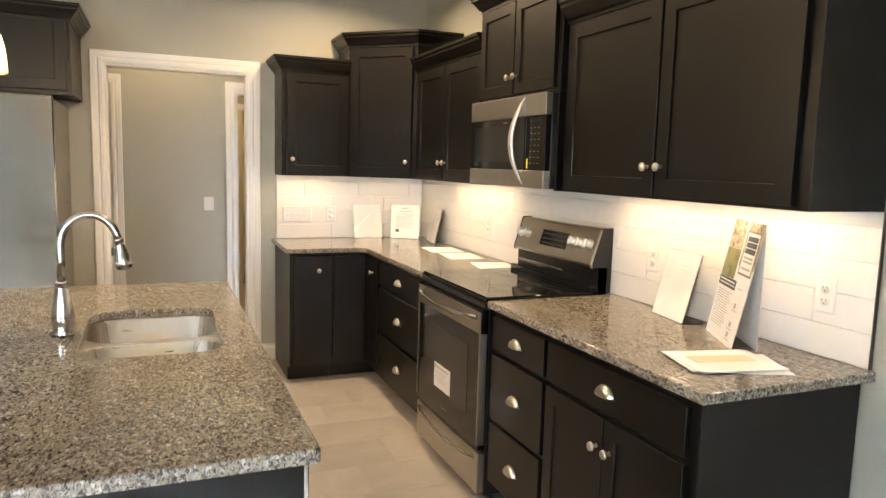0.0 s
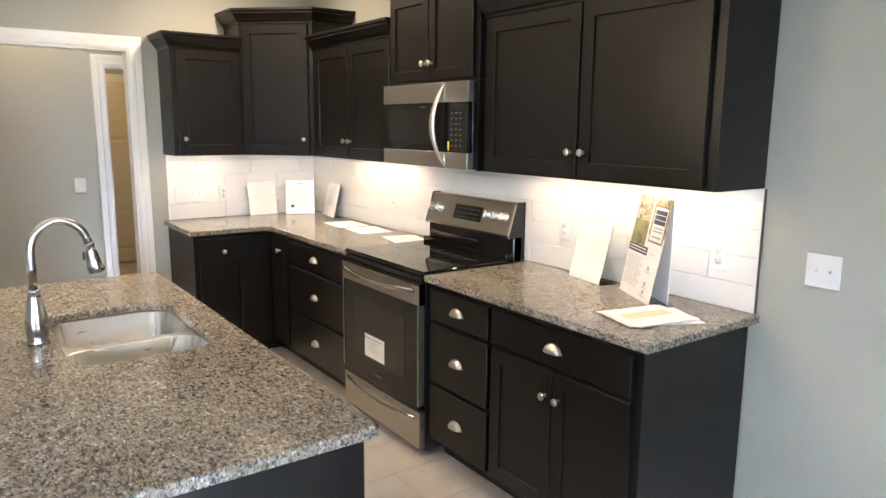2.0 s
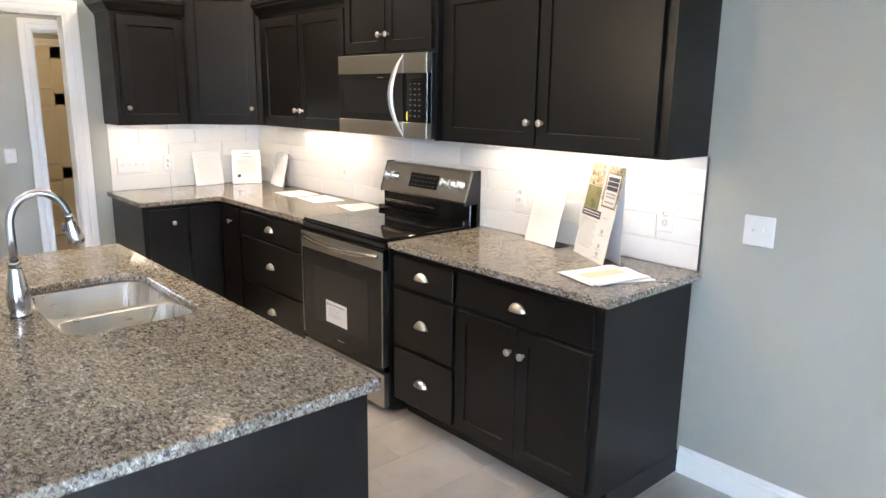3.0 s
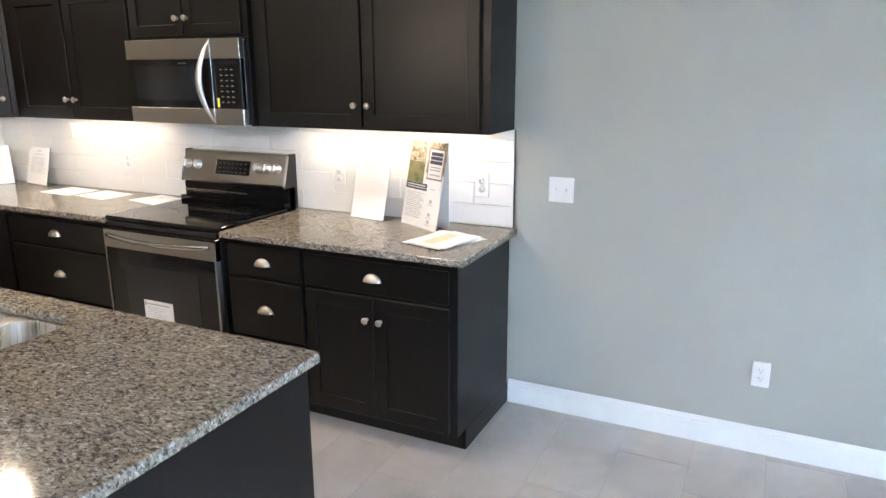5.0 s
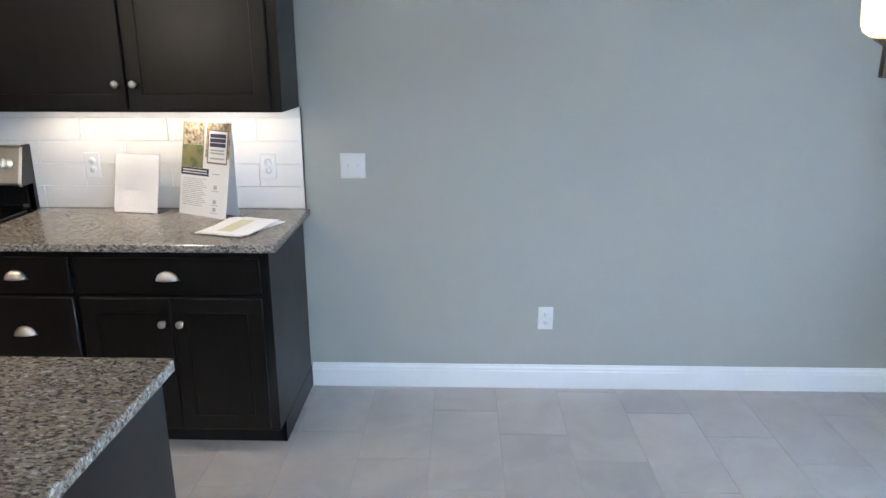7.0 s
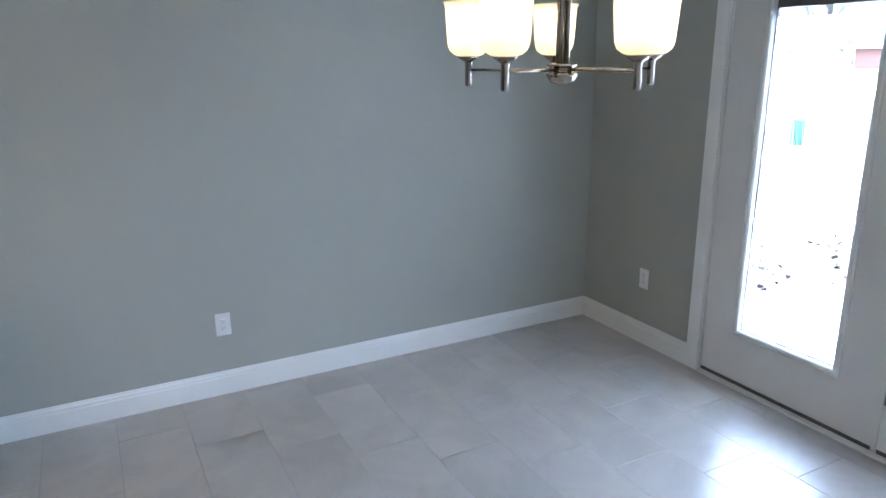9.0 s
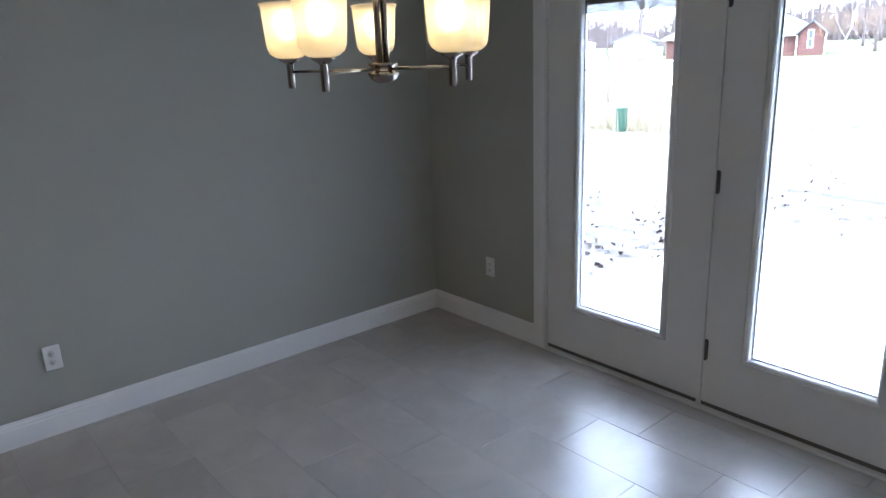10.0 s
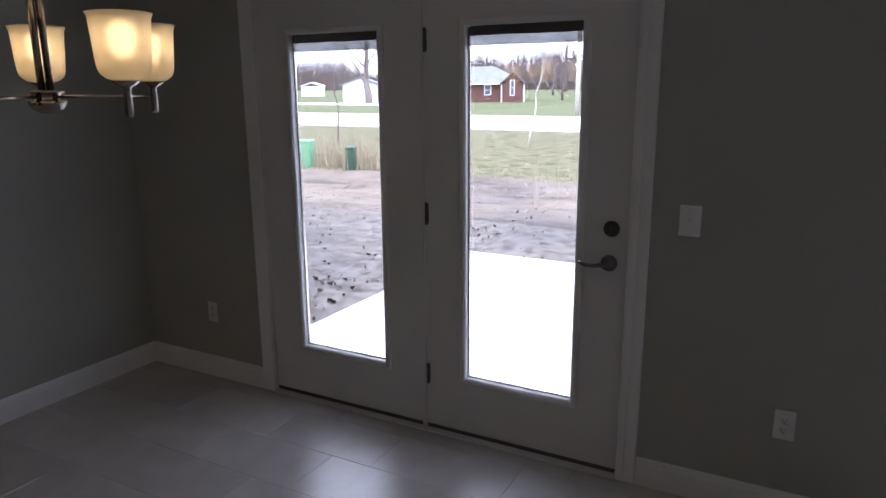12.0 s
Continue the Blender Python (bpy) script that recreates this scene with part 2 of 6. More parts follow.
def earth(name, stops, scale, rough=0.95, bump=0.5, dist=0.02, fine=40):
    k = Mat(name, rough=rough, spec=0.12)
    a, b = k.noise(scale, 8, 0.65), k.noise(fine, 5, 0.7)
    k.colour(k.mix(0.35, k.ramp(a, stops), b, "OVERLAY"))
    k.bump(a, bump, dist).bump(b, bump * 0.6, dist * 0.3)
    return k


M_CONC = earth("pale_concrete", [(0.3, (0.58, 0.57, 0.55)), (0.7, (0.66, 0.65, 0.63))], 2.0, 0.8, 0.05, 0.002, 90).m
M_ROAD = earth("pale_road", [(0.3, (0.50, 0.49, 0.47)), (0.7, (0.58, 0.57, 0.55))], 0.6, 0.85, 0.1, 0.004, 30).m
M_CLOD = earth("dark_clods", [(0.3, (0.03, 0.023, 0.019)), (0.7, (0.085, 0.066, 0.054))], 3, 0.95, 0.3, 0.01).m
k = Mat("ground_cover", rough=0.95, spec=0.08)
px = k.n.new("ShaderNodeSeparateXYZ")
k.l.new(k.co, px.inputs[0])
wob = k.n.new("ShaderNodeMath")
wob.operation = "MULTIPLY_ADD"
k.l.new(k.noise(0.9, 5, 0.7), wob.inputs[0])
wob.inputs[1].default_value = 1.6
k.l.new(px.outputs[1], wob.inputs[2])
cut = k.n.new("ShaderNodeMapRange")
cut.inputs[1].default_value, cut.inputs[2].default_value = -12.7, -12.2
k.l.new(wob.outputs[0], cut.inputs[0])
far = k.n.new("ShaderNodeMapRange")
far.inputs[1].default_value, far.inputs[2].default_value = -42.0, -39.0
k.l.new(px.outputs[1], far.inputs[0])
clod = k.noise(1.1, 9, 0.72)
lumps = k.noise(6, 9, 0.78)
dry_soil = k.ramp(clod, [(0.36, (0.085, 0.066, 0.052)), (0.44, (0.135, 0.107, 0.085)), (0.62, (0.175, 0.142, 0.116))])
mud = k.ramp(lumps, [(0.38, (0.020, 0.015, 0.011)), (0.46, (0.070, 0.056, 0.045)), (0.57, (0.125, 0.110, 0.098))])
reach = k.n.new("ShaderNodeMath")
reach.operation = "MULTIPLY_ADD"
k.l.new(k.noise(0.5, 5, 0.7), reach.inputs[0])
reach.inputs[1].default_value = 3.0
k.l.new(px.outputs[1], reach.inputs[2])
near_mud = k.n.new("ShaderNodeMapRange")
near_mud.inputs[1].default_value, near_mud.inputs[2].default_value = -8.1, -7.3
k.l.new(reach.outputs[0], near_mud.inputs[0])
soil = k.mix(near_mud.outputs[0], dry_soil, mud)
streak = k.ramp(k.noise(1.4, 6, 0.7, k.space((0.35, 1.6, 1.0))), [(0.36, 0.75), (0.43, 0.0)])
soil = k.mix(streak, soil, (0.055, 0.045, 0.038))
wet = k.ramp(k.noise(0.35, 3), [(0.45, (1, 1, 1)), (0.6, (0.72, 0.75, 0.82))])
soil = k.mix(1.0, soil, wet, "MULTIPLY")
gn = k.noise(2.6, 8, 0.75)
dry = k.ramp(gn, [(0.38, (0.036, 0.042, 0.018)), (0.48, (0.092, 0.088, 0.046)), (0.60, (0.155, 0.132, 0.085))])
lush = k.ramp(gn, [(0.35, (0.062, 0.076, 0.032)), (0.65, (0.105, 0.112, 0.058))])
k.colour(k.mix(cut.outputs[0], k.mix(far.outputs[0], lush, dry), soil))
sheen = k.n.new("ShaderNodeMapRange")
sheen.inputs[3].default_value, sheen.inputs[4].default_value = 0.95, 0.55
k.l.new(near_mud.outputs[0], sheen.inputs[0])
k.l.new(sheen.outputs[0], k.b.inputs["Roughness"])
k.bump(clod, 0.5, 0.04).bump(lumps, 0.6, 0.015)
M_GROUND = k.m
M_PFAINT = Mat("print_pale_green", (0.60, 0.60, 0.42), 0.5).m
M_BARK = earth("grey_bark", [(0.3, (0.10, 0.085, 0.075)), (0.7, (0.24, 0.21, 0.19))], 6, 0.9, 0.5, 0.01).m
M_PALEBARK = earth("pale_sapling_bark", [(0.3, (0.40, 0.37, 0.33)), (0.7, (0.55, 0.52, 0.48))], 9, 0.8, 0.2, 0.002).m
M_TWIG = earth("twig_haze", [(0.3, (0.11, 0.085, 0.08)), (0.7, (0.18, 0.145, 0.135))], 2, 0.9, 0.2, 0.01).m
M_STRAW = earth("dry_straw", [(0.3, (0.23, 0.19, 0.125)), (0.7, (0.34, 0.29, 0.205))], 9, 0.9, 0.1, 0.001).m
M_BRICK = earth("red_brick", [(0.35, (0.11, 0.055, 0.047)), (0.65, (0.17, 0.088, 0.073))], 3.0, 0.9, 0.2, 0.005, 12).m
M_ROOF = earth("grey_shingles", [(0.3, (0.125, 0.13, 0.137)), (0.7, (0.185, 0.19, 0.20))], 1.2, 0.9, 0.2, 0.01, 10).m
M_SIDING = earth("white_siding", [(0.3, (0.72, 0.72, 0.71)), (0.7, (0.78, 0.78, 0.77))], 2, 0.6, 0.05, 0.002).m
M_PANE = Mat("dark_pane", (0.10, 0.12, 0.15), 0.1).m
M_UGREEN = paint("utility_green", (0.012, 0.062, 0.035), 0.5)
M_LGREEN = paint("pale_green_plastic", (0.14, 0.36, 0.21), 0.5)


# ---- mesh helpers ----
def box(bm, x0, x1, y0, y1, z0, z1, bevel=0.0, seg=1):
    x0, x1, y0, y1, z0, z1 = min(x0, x1), max(x0, x1), min(y0, y1), max(y0, y1), min(z0, z1), max(z0, z1)
    v = [bm.verts.new((x, y, z)) for x in (x0, x1) for y in (y0, y1) for z in (z0, z1)]
    fs = [bm.faces.new([v[i] for i in q]) for q in ((0, 1, 3, 2), (4, 6, 7, 5), (0, 4, 5, 1), (2, 3, 7, 6), (0, 2, 6, 4), (1, 5, 7, 3))]
    if bevel:
        es = list({e for f in fs for e in f.edges})
        bmesh.ops.bevel(bm, geom=es, offset=bevel, segments=seg, profile=0.5, affect="EDGES")
    return v


def lathe(bm, profile, at=(0, 0, 0), axis="z", seg=20, flip=1):
    """Turns (radius, height) pairs about an axis through at."""
    rings = []
    for r, h in profile:
        ring = []
        for i in range(seg):
            t = 2 * math.pi * i / seg
            a, b = r * math.cos(t), r * math.sin(t)
            p = {"z": (a, b, h * flip), "y": (a, h * flip, b), "x": (h * flip, a, b)}[axis]
            ring.append(bm.verts.new((at[0] + p[0], at[1] + p[1], at[2] + p[2])))
        rings.append(ring)
    for p, q in zip(rings, rings[1:]):
        for i in range(seg):
            f = bm.faces.new((p[i], p[(i + 1) % seg], q[(i + 1) % seg], q[i]))
            f.smooth = True
    for ring in (rings[0], rings[-1]):
        if (ring[0].co - ring[seg // 2].co).length > 1e-5:
            bm.faces.new(ring)


def tube(bm, pts, r, seg=12, caps=True):
    pts = [Vector(p) for p in pts]
    rad = r if isinstance(r, (list, tuple)) else [r] * len(pts)
    rings, up = [], None
    for i, p in enumerate(pts):
        d = (pts[min(i + 1, len(pts) - 1)] - pts[max(i - 1, 0)]).normalized()
        if up is None:
            up = d.orthogonal().normalized()
        up = (up - d * up.dot(d)).normalized()
        side = d.cross(up)
        rings.append([bm.verts.new(p + (up * math.cos(2 * math.pi * j / seg) + side * math.sin(2 * math.pi * j / seg)) * rad[i]) for j in range(seg)])
    for p, q in zip(rings, rings[1:]):
        for j in range(seg):
            f = bm.faces.new((p[j], p[(j + 1) % seg], q[(j + 1) % seg], q[j]))
            f.smooth = True
    if caps:
        bm.faces.new(rings[0]), bm.faces.new(rings[-1])


def sweep(bm, path, profile, closed_ends=True):
    """Carries a profile of (out, up) along a level path of (x, y, z); out is to the right of the way."""
    pts = [Vector(p) for p in path]
    rings = []
    for i, p in enumerate(pts):
        dirs = []
        if i > 0:
            dirs.append((pts[i] - pts[i - 1]).normalized())
        if i < len(pts) - 1:
            dirs.append((pts[i + 1] - pts[i]).normalized())
        norms = [Vector((d.y, -d.x, 0)) for d in dirs]
        n = sum(norms, Vector()) / len(norms)
        n = n.normalized() / max(0.3, n.normalized().dot(norms[0]))
        rings.append([bm.verts.new(p + n * o + Vector((0, 0, u))) for o, u in profile])
    m = len(profile)
    for p, q in zip(rings, rings[1:]):
        for j in range(m):
            bm.faces.new((p[j], q[j], q[(j + 1) % m], p[(j + 1) % m]))
    if closed_ends:
        bm.faces.new(rings[0]), bm.faces.new(rings[-1])


def mesh(name, bm, material, shade=False):
    bmesh.ops.recalc_face_normals(bm, faces=bm.faces)
    me = bpy.data.meshes.new(name)
    bm.to_mesh(me)
    bm.free()
    me.materials.append(material)
    return me


def part(name, bm, material, parent=None, label=""):
    ob = new(name, mesh(name, bm, material))
    ob.parent = parent
    return tagged(ob, label)


def thing(name, label, category, at=(0, 0, 0), turn=0, group="", kind=""):
    ob = new(name)
    ob.empty_display_size = 0.1
    ob.matrix_world = pose(*at, 0, 0, turn)
    return tagged(ob, label, category, group, kind)


def setting(name, bm, material, label="", category=""):
    ob = new(name, mesh(name, bm, material))
    return tagged(ob, label, category, "", "structure")


def slab(*sizes, bevel=0.0):
    bm = bmesh.new()
    box(bm, *sizes, bevel)
    return bm


def boxes(rows, bevel=0.0):
    bm = bmesh.new()
    for r in rows:
        box(bm, *r, bevel)
    return bm


# ---- plan: east wall x = 0, north wall y = NORTH, south wall y = SOUTH_Y, floor z = 0 ----
NORTH, SOUTH_Y, WEST_X, CEIL = 3.785, -3.380, -7.2, 2.76
HALL_Y, FAR_Y = 4.86, 7.2


def wall(name, x0, x1, y0, y1, holes=(), z1=CEIL, along="x", label="greige painted wall"):
    """A wall as one mesh, with openings (from, to, sill, head) along it."""
    bm = bmesh.new()
    lo, hi = (x0, x1) if along == "x" else (y0, y1)
    cuts = sorted(holes)
    spans, at = [], lo
    for a, b, s, h in cuts:
        spans += [(at, a, 0, z1), (a, b, h, z1)] + ([(a, b, 0, s)] if s > 0 else [])
        at = b
    spans.append((at, hi, 0, z1))
    for a, b, s, h in spans:
        if along == "x":
            box(bm, a, b, y0, y1, s, h)
        else:
            box(bm, x0, x1, a, b, s, h)
    bmesh.ops.remove_doubles(bm, verts=bm.verts, dist=1e-5)
    return setting(name, bm, M_WALL, label, "wall")


DOOR_L, DOOR_R, DOOR_H = -2.245, -1.325, 2.075
SD_L, SD_R, SD_H = -2.835, -0.946, 2.075
wall("wall_east", 0, 0.14, SOUTH_Y - 0.14, NORTH, along="y")
wall("wall_north", WEST_X, 0.14, NORTH, NORTH + 0.12, [(DOOR_L, DOOR_R, 0, DOOR_H)])
wall("wall_south", WEST_X - 0.14, 0, SOUTH_Y - 0.14, SOUTH_Y, [(SD_L, SD_R, 0, SD_H), (-6.1, -4.5, 0.6, 2.2)])
wall("wall_west", WEST_X - 0.14, WEST_X, SOUTH_Y, NORTH + 0.12, along="y")
wall("wall_hall_back", -4.2, 0.3, HALL_Y, HALL_Y + 0.12, [(-3.2, -2.27, 0, 2.035), (-1.307, -0.5, 0, 2.035)])
wall("wall_hall_west", -4.34, -4.2, NORTH + 0.12, HALL_Y + 0.12, along="y")
wall("wall_hall_east", 0.3, 0.44, NORTH + 0.12, FAR_Y + 0.12, along="y")
wall("wall_far_room", -2.0, 0.3, FAR_Y, FAR_Y + 0.12)
wall("wall_far_west", -2.0, -1.88, HALL_Y + 0.12, FAR_Y, along="y")
wall("wall_closet_back", -3.6, -2.0, HALL_Y + 0.9, HALL_Y + 1.02)
wall("wall_closet_west", -3.72, -3.6, HALL_Y + 0.12, HALL_Y + 1.02, along="y")
setting("ceiling", boxes([(WEST_X - 0.14, 0.14, SOUTH_Y - 0.14, NORTH + 0.12, CEIL + 0.001, CEIL + 0.15), (-4.34, 0.44, NORTH + 0.12, FAR_Y + 0.12, CEIL + 0.001, CEIL + 0.15)]), M_CEIL, "white painted ceiling", "ceiling")
setting("floor", boxes([(WEST_X, 0, SOUTH_Y, NORTH + 0.001, -0.12, -0.002), (-4.2, 0.3, NORTH + 0.001, FAR_Y, -0.12, -0.002), (DOOR_L, DOOR_R, NORTH, NORTH + 0.12, -0.12, -0.002)]), M_FGROUT, "floor of stone-look tiles with grey grout", "floor")
setting("roof_deck", slab(WEST_X - 0.8, 0.8, SOUTH_Y - 0.2, FAR_Y + 0.6, CEIL + 0.16, CEIL + 0.34), M_TRIM, "plain roof deck", "roof")

BASE = [(0, 0), (0.014, 0), (0.014, 0.088), (0.0105, 0.094), (0.0105, 0.104), (0.0055, 0.112), (0.0035, 0.122), (0, 0.122)]


def baseboard(path):
    bm = bmesh.new()
    sweep(bm, path, BASE)
    setting("baseboard", bm, M_TRIM, "white painted baseboard with moulded top", "baseboard")


baseboard([(-0.0, 0.024, 0), (-0.0, SOUTH_Y, 0), (-0.895, SOUTH_Y, 0)])
baseboard([(-2.905, SOUTH_Y, 0), (WEST_X, SOUTH_Y, 0), (WEST_X, NORTH, 0), (-3.42, NORTH, 0)])
baseboard([(-2.475, NORTH, 0), (-2.327, NORTH, 0)])
baseboard([(-1.252, NORTH, 0), (-1.146, NORTH, 0)])
baseboard([(-2.19, HALL_Y, 0), (-1.388, HALL_Y, 0)])
baseboard([(-1.88, FAR_Y, 0), (-1.43, FAR_Y, 0)])

CASE = [(0, 0), (0.012, 0), (0.016, 0.012), (0.016, 0.03), (0.011, 0.036), (0.014, 0.05), (0.014, 0.078), (0.008, 0.083), (0, 0.083)]


def casing(name, x0, x1, head, y, face, label="white moulded door casing", w=1.0):
    """Casing round an opening; face is -1 where it looks to the south and +1 to the north."""
    bm = bmesh.new()
    ring = []
    for px_, pz_, sx, sz in ((x0, 0, -1, 0), (x0, head, -1, 1), (x1, head, 1, 1), (x1, 0, 1, 0)):
        ring.append([bm.verts.new((px_ + sx * u * w, y + face * o, pz_ + sz * u * w)) for o, u in CASE])
    m = len(CASE)
    for p, q in zip(ring, ring[1:]):
        for j in range(m):
            bm.faces.new((p[j], q[j], q[(j + 1) % m], p[(j + 1) % m]))
    bm.faces.new(ring[0]), bm.faces.new(ring[-1])
    return setting(name, bm, M_TRIM, label, "door casing")


def jamb(name, x0, x1, head, y0, y1):
    t = 0.018
    bm = boxes([(x0 - 0.001, x0 + t, y0, y1, 0, head), (x1 - t, x1 + 0.001, y0, y1, 0, head), (x0 + t, x1 - t, y0, y1, head - t, head + 0.001)])
    return setting(name, bm, M_TRIM, "white painted door jamb", "door jamb")


casing("casing_kitchen_door", DOOR_L + 0.004, DOOR_R - 0.004, DOOR_H - 0.004, NORTH, -1)
casing("casing_hall_side", DOOR_L + 0.004, DOOR_R - 0.004, DOOR_H - 0.004, NORTH + 0.12, 1)
jamb("jamb_kitchen_door", DOOR_L, DOOR_R, DOOR_H, NORTH - 0.002, NORTH + 0.122)
casing("casing_hall_left", -3.2, -2.27, 2.035, HALL_Y, -1)
casing("casing_hall_right", -1.307, -0.5, 2.035, HALL_Y, -1)
jamb("jamb_hall_left", -3.2, -2.27, 2.035, HALL_Y - 0.002, HALL_Y + 0.122)
jamb("jamb_hall_right", -1.307, -0.5, 2.035, HALL_Y - 0.002, HALL_Y + 0.122)
casing("casing_far_door", -1.35, -0.55, 2.035, FAR_Y, -1)


def panel_door(name, x0, x1, y, h, material, label):
    """A closed interior door with moulded panels."""
    d = thing(name, label, "door", ((x0 + x1) / 2, y, 0.012), kind="structure")
    w = x1 - x0
    bm = bmesh.new()
    box(bm, -w / 2, w / 2, 0.012, 0.035, 0, h)
    cols, rows_ = (-w / 2, -0.02, 0.02, w / 2), ((0.12, 0.62), (0.74, 1.42), (1.54, h - 0.12))
    st = 0.1
    rails = [(-w / 2, w / 2, 0, 0.012, 0, 0.14), (-w / 2, w / 2, 0, 0.012, h - 0.12, h), (-w / 2, w / 2, 0, 0.012, 0.62, 0.74), (-w / 2, w / 2, 0, 0.012, 1.42, 1.54)]
    stiles = [(-w / 2, -w / 2 + st, 0, 0.0119, 0, h), (w / 2 - st, w / 2, 0, 0.0119, 0, h), (-0.045, 0.045, 0, 0.0118, 0, h)]
    part("slab", bm, material, d)
    part("rail_grid", boxes(rails + stiles), material, d)
    for a, b in rows_:
        for s in (-1, 1):
            u, v = sorted((s * 0.07, s * (w / 2 - st - 0.025)))
            part("raised_panel", slab(u, v, 0.004, 0.0125, a + 0.045, b - 0.045, bevel=0.004), material, d)
    return d


panel_door("door_far_room", -1.345, -0.555, FAR_Y - 0.037, 2.025, M_CREAM, "closed cream six-panel door in the room beyond the hall")
panel_door("door_hall_closet", -3.18, -2.29, HALL_Y + 0.05, 2.01, M_CREAM, "closed cream painted panel door off the hall")


# ---- french doors in the south wall ----
LEAF_H = 2.03
SF = SOUTH_Y - 0.012


def french_leaf(name, x0, x1, label):
    d = thing(name, label, "glass door", ((x0 + x1) / 2, SF, 0.03), kind="structure")
    w, h = abs(x1 - x0), LEAF_H - 0.03
    gx0, gx1, gz0, gz1 = -0.275, 0.275, 0.245, 1.855
    part("leaf", boxes([(-w / 2, gx0, -0.044, 0, 0, h), (gx1, w / 2, -0.044, 0, 0, h), (gx0, gx1, -0.044, 0, 0, gz0), (gx0, gx1, -0.044, 0, gz1, h)]), M_DOOR, d)
    bm = bmesh.new()
    loop = []
    prof = [(0, -0.001), (0, 0.007), (0.010, 0.012), (0.024, 0.010), (0.032, 0.004), (0.032, -0.03), (0.0, -0.03)]
    for px_, pz_, sx, sz in ((gx0, gz0, 1, 1), (gx0, gz1, 1, -1), (gx1, gz1, -1, -1), (gx1, gz0, -1, 1)):
        loop.append([bm.verts.new((px_ + sx * (u - 0.006), o, pz_ + sz * (u - 0.006))) for u, o in prof])
    for i in range(4):
        p, q = loop[i], loop[(i + 1) % 4]
        for j in range(len(prof)):
            bm.faces.new((p[j], q[j], q[(j + 1) % len(prof)], p[(j + 1) % len(prof)]))
    part("glazing_bead", bm, M_DOOR, d)
    gl = part("pane", slab(gx0 + 0.02, gx1 - 0.02, -0.024, -0.020, gz0 + 0.02, gz1 - 0.02), M_GLASS, d, "clear glass")
    gl.visible_shadow = False
    part("pane", slab(gx0 + 0.02, gx1 - 0.02, -0.040, -0.036, gz0 + 0.02, gz1 - 0.02), M_GLASS, d, "clear glass").visible_shadow = False
    part("spacer", boxes([(gx0 + 0.022, gx0 + 0.032, -0.036, -0.024, gz0 + 0.03, gz1 - 0.03), (gx1 - 0.032, gx1 - 0.022, -0.036, -0.024, gz0 + 0.03, gz1 - 0.03), (gx0 + 0.022, gx1 - 0.022, -0.036, -0.024, gz0 + 0.022, gz0 + 0.032)]), M_STEEL, d, "thin metal glazing spacer")
    bl = part("blind_headrail", slab(gx0 + 0.03, gx1 - 0.03, -0.0345, -0.0255, gz1 - 0.064, gz1 - 0.012), M_BLIND, d, "grey headrail of a raised blind between the panes")
    bm = bmesh.new()
    for i in range(12):
        box(bm, gx0 + 0.034, gx1 - 0.034, -0.034, -0.026, gz1 - 0.066 - 0.0035 * i, gz1 - 0.0635 - 0.0035 * i)
    part("slat_stack", bm, M_BLIND, bl)
    part("sweep", slab(-w / 2 + 0.004, w / 2 - 0.004, -0.03, 0.002, -0.018, -0.001), M_BRONZE, d, "dark rubber door sweep")
    return d


french_leaf("door_french_fixed", -1.878, -0.966, "closed white full-glass patio door leaf beside the dining corner")
leaf_open = french_leaf("door_french_active", -2.816, -1.902, "closed white full-glass patio door leaf with lever and deadbolt")
for hz in (0.26, 1.03, 1.78):
    bm = bmesh.new()
    lathe(bm, [(0.0, -0.05), (0.0065, -0.05), (0.0065, 0.05), (0.0, 0.05)], (0.446, 0.006, hz), "z", 10)
    box(bm, 0.437, 0.449, -0.001, 0.003, hz - 0.045, hz + 0.045)
    part("hinge", bm, M_BRONZE, leaf_open, "dark bronze hinge")
bm = bmesh.new()
lathe(bm, [(0.0, 0), (0.033, 0), (0.031, 0.008), (0.026, 0.013), (0.012, 0.013), (0.012, 0.02), (0, 0.02)], (-0.392, 0, 1.035), "y", 24)
box(bm, -0.397, -0.387, 0.018, 0.034, 1.018, 1.052, 0.002)
part("deadbolt", bm, M_BRONZE, leaf_open, "aged bronze deadbolt with thumb turn")
bm = bmesh.new()
lathe(bm, [(0.0, 0), (0.034, 0), (0.033, 0.007), (0.027, 0.012), (0.014, 0.014), (0.012, 0.045), (0, 0.046)], (-0.388, 0, 0.895), "y", 24)
tube(bm, [(-0.388, 0.04, 0.895), (-0.36, 0.045, 0.893), (-0.33, 0.045, 0.888), (-0.30, 0.044, 0.889), (-0.272, 0.042, 0.898)], [0.010, 0.009, 0.008, 0.0075, 0.006], 10)
part("door_handle", bm, M_BRONZE, leaf_open, "aged bronze curved lever handle")
setting("french_door_frame", boxes([(SD_L, -2.819, SOUTH_Y - 0.14, SOUTH_Y - 0.001, 0, SD_H), (-0.963, SD_R, SOUTH_Y - 0.14, SOUTH_Y - 0.001, 0, SD_H), (-2.819, -0.963, SOUTH_Y - 0.14, SOUTH_Y - 0.001, LEAF_H + 0.003, SD_H), (-1.8995, -1.8805, SOUTH_Y - 0.13, SOUTH_Y - 0.008, 0.02, LEAF_H + 0.003)]), M_DOOR, "white patio door frame with slim centre post", "door frame")
setting("threshold", boxes([(SD_L + 0.017, SD_R - 0.017, SOUTH_Y - 0.16, SOUTH_Y + 0.02, -0.02, 0.011), (-2.819, -0.963, SOUTH_Y - 0.09, SOUTH_Y - 0.02, 0.011, 0.022)], 0.002), M_DOOR, "pale door sill", "threshold")
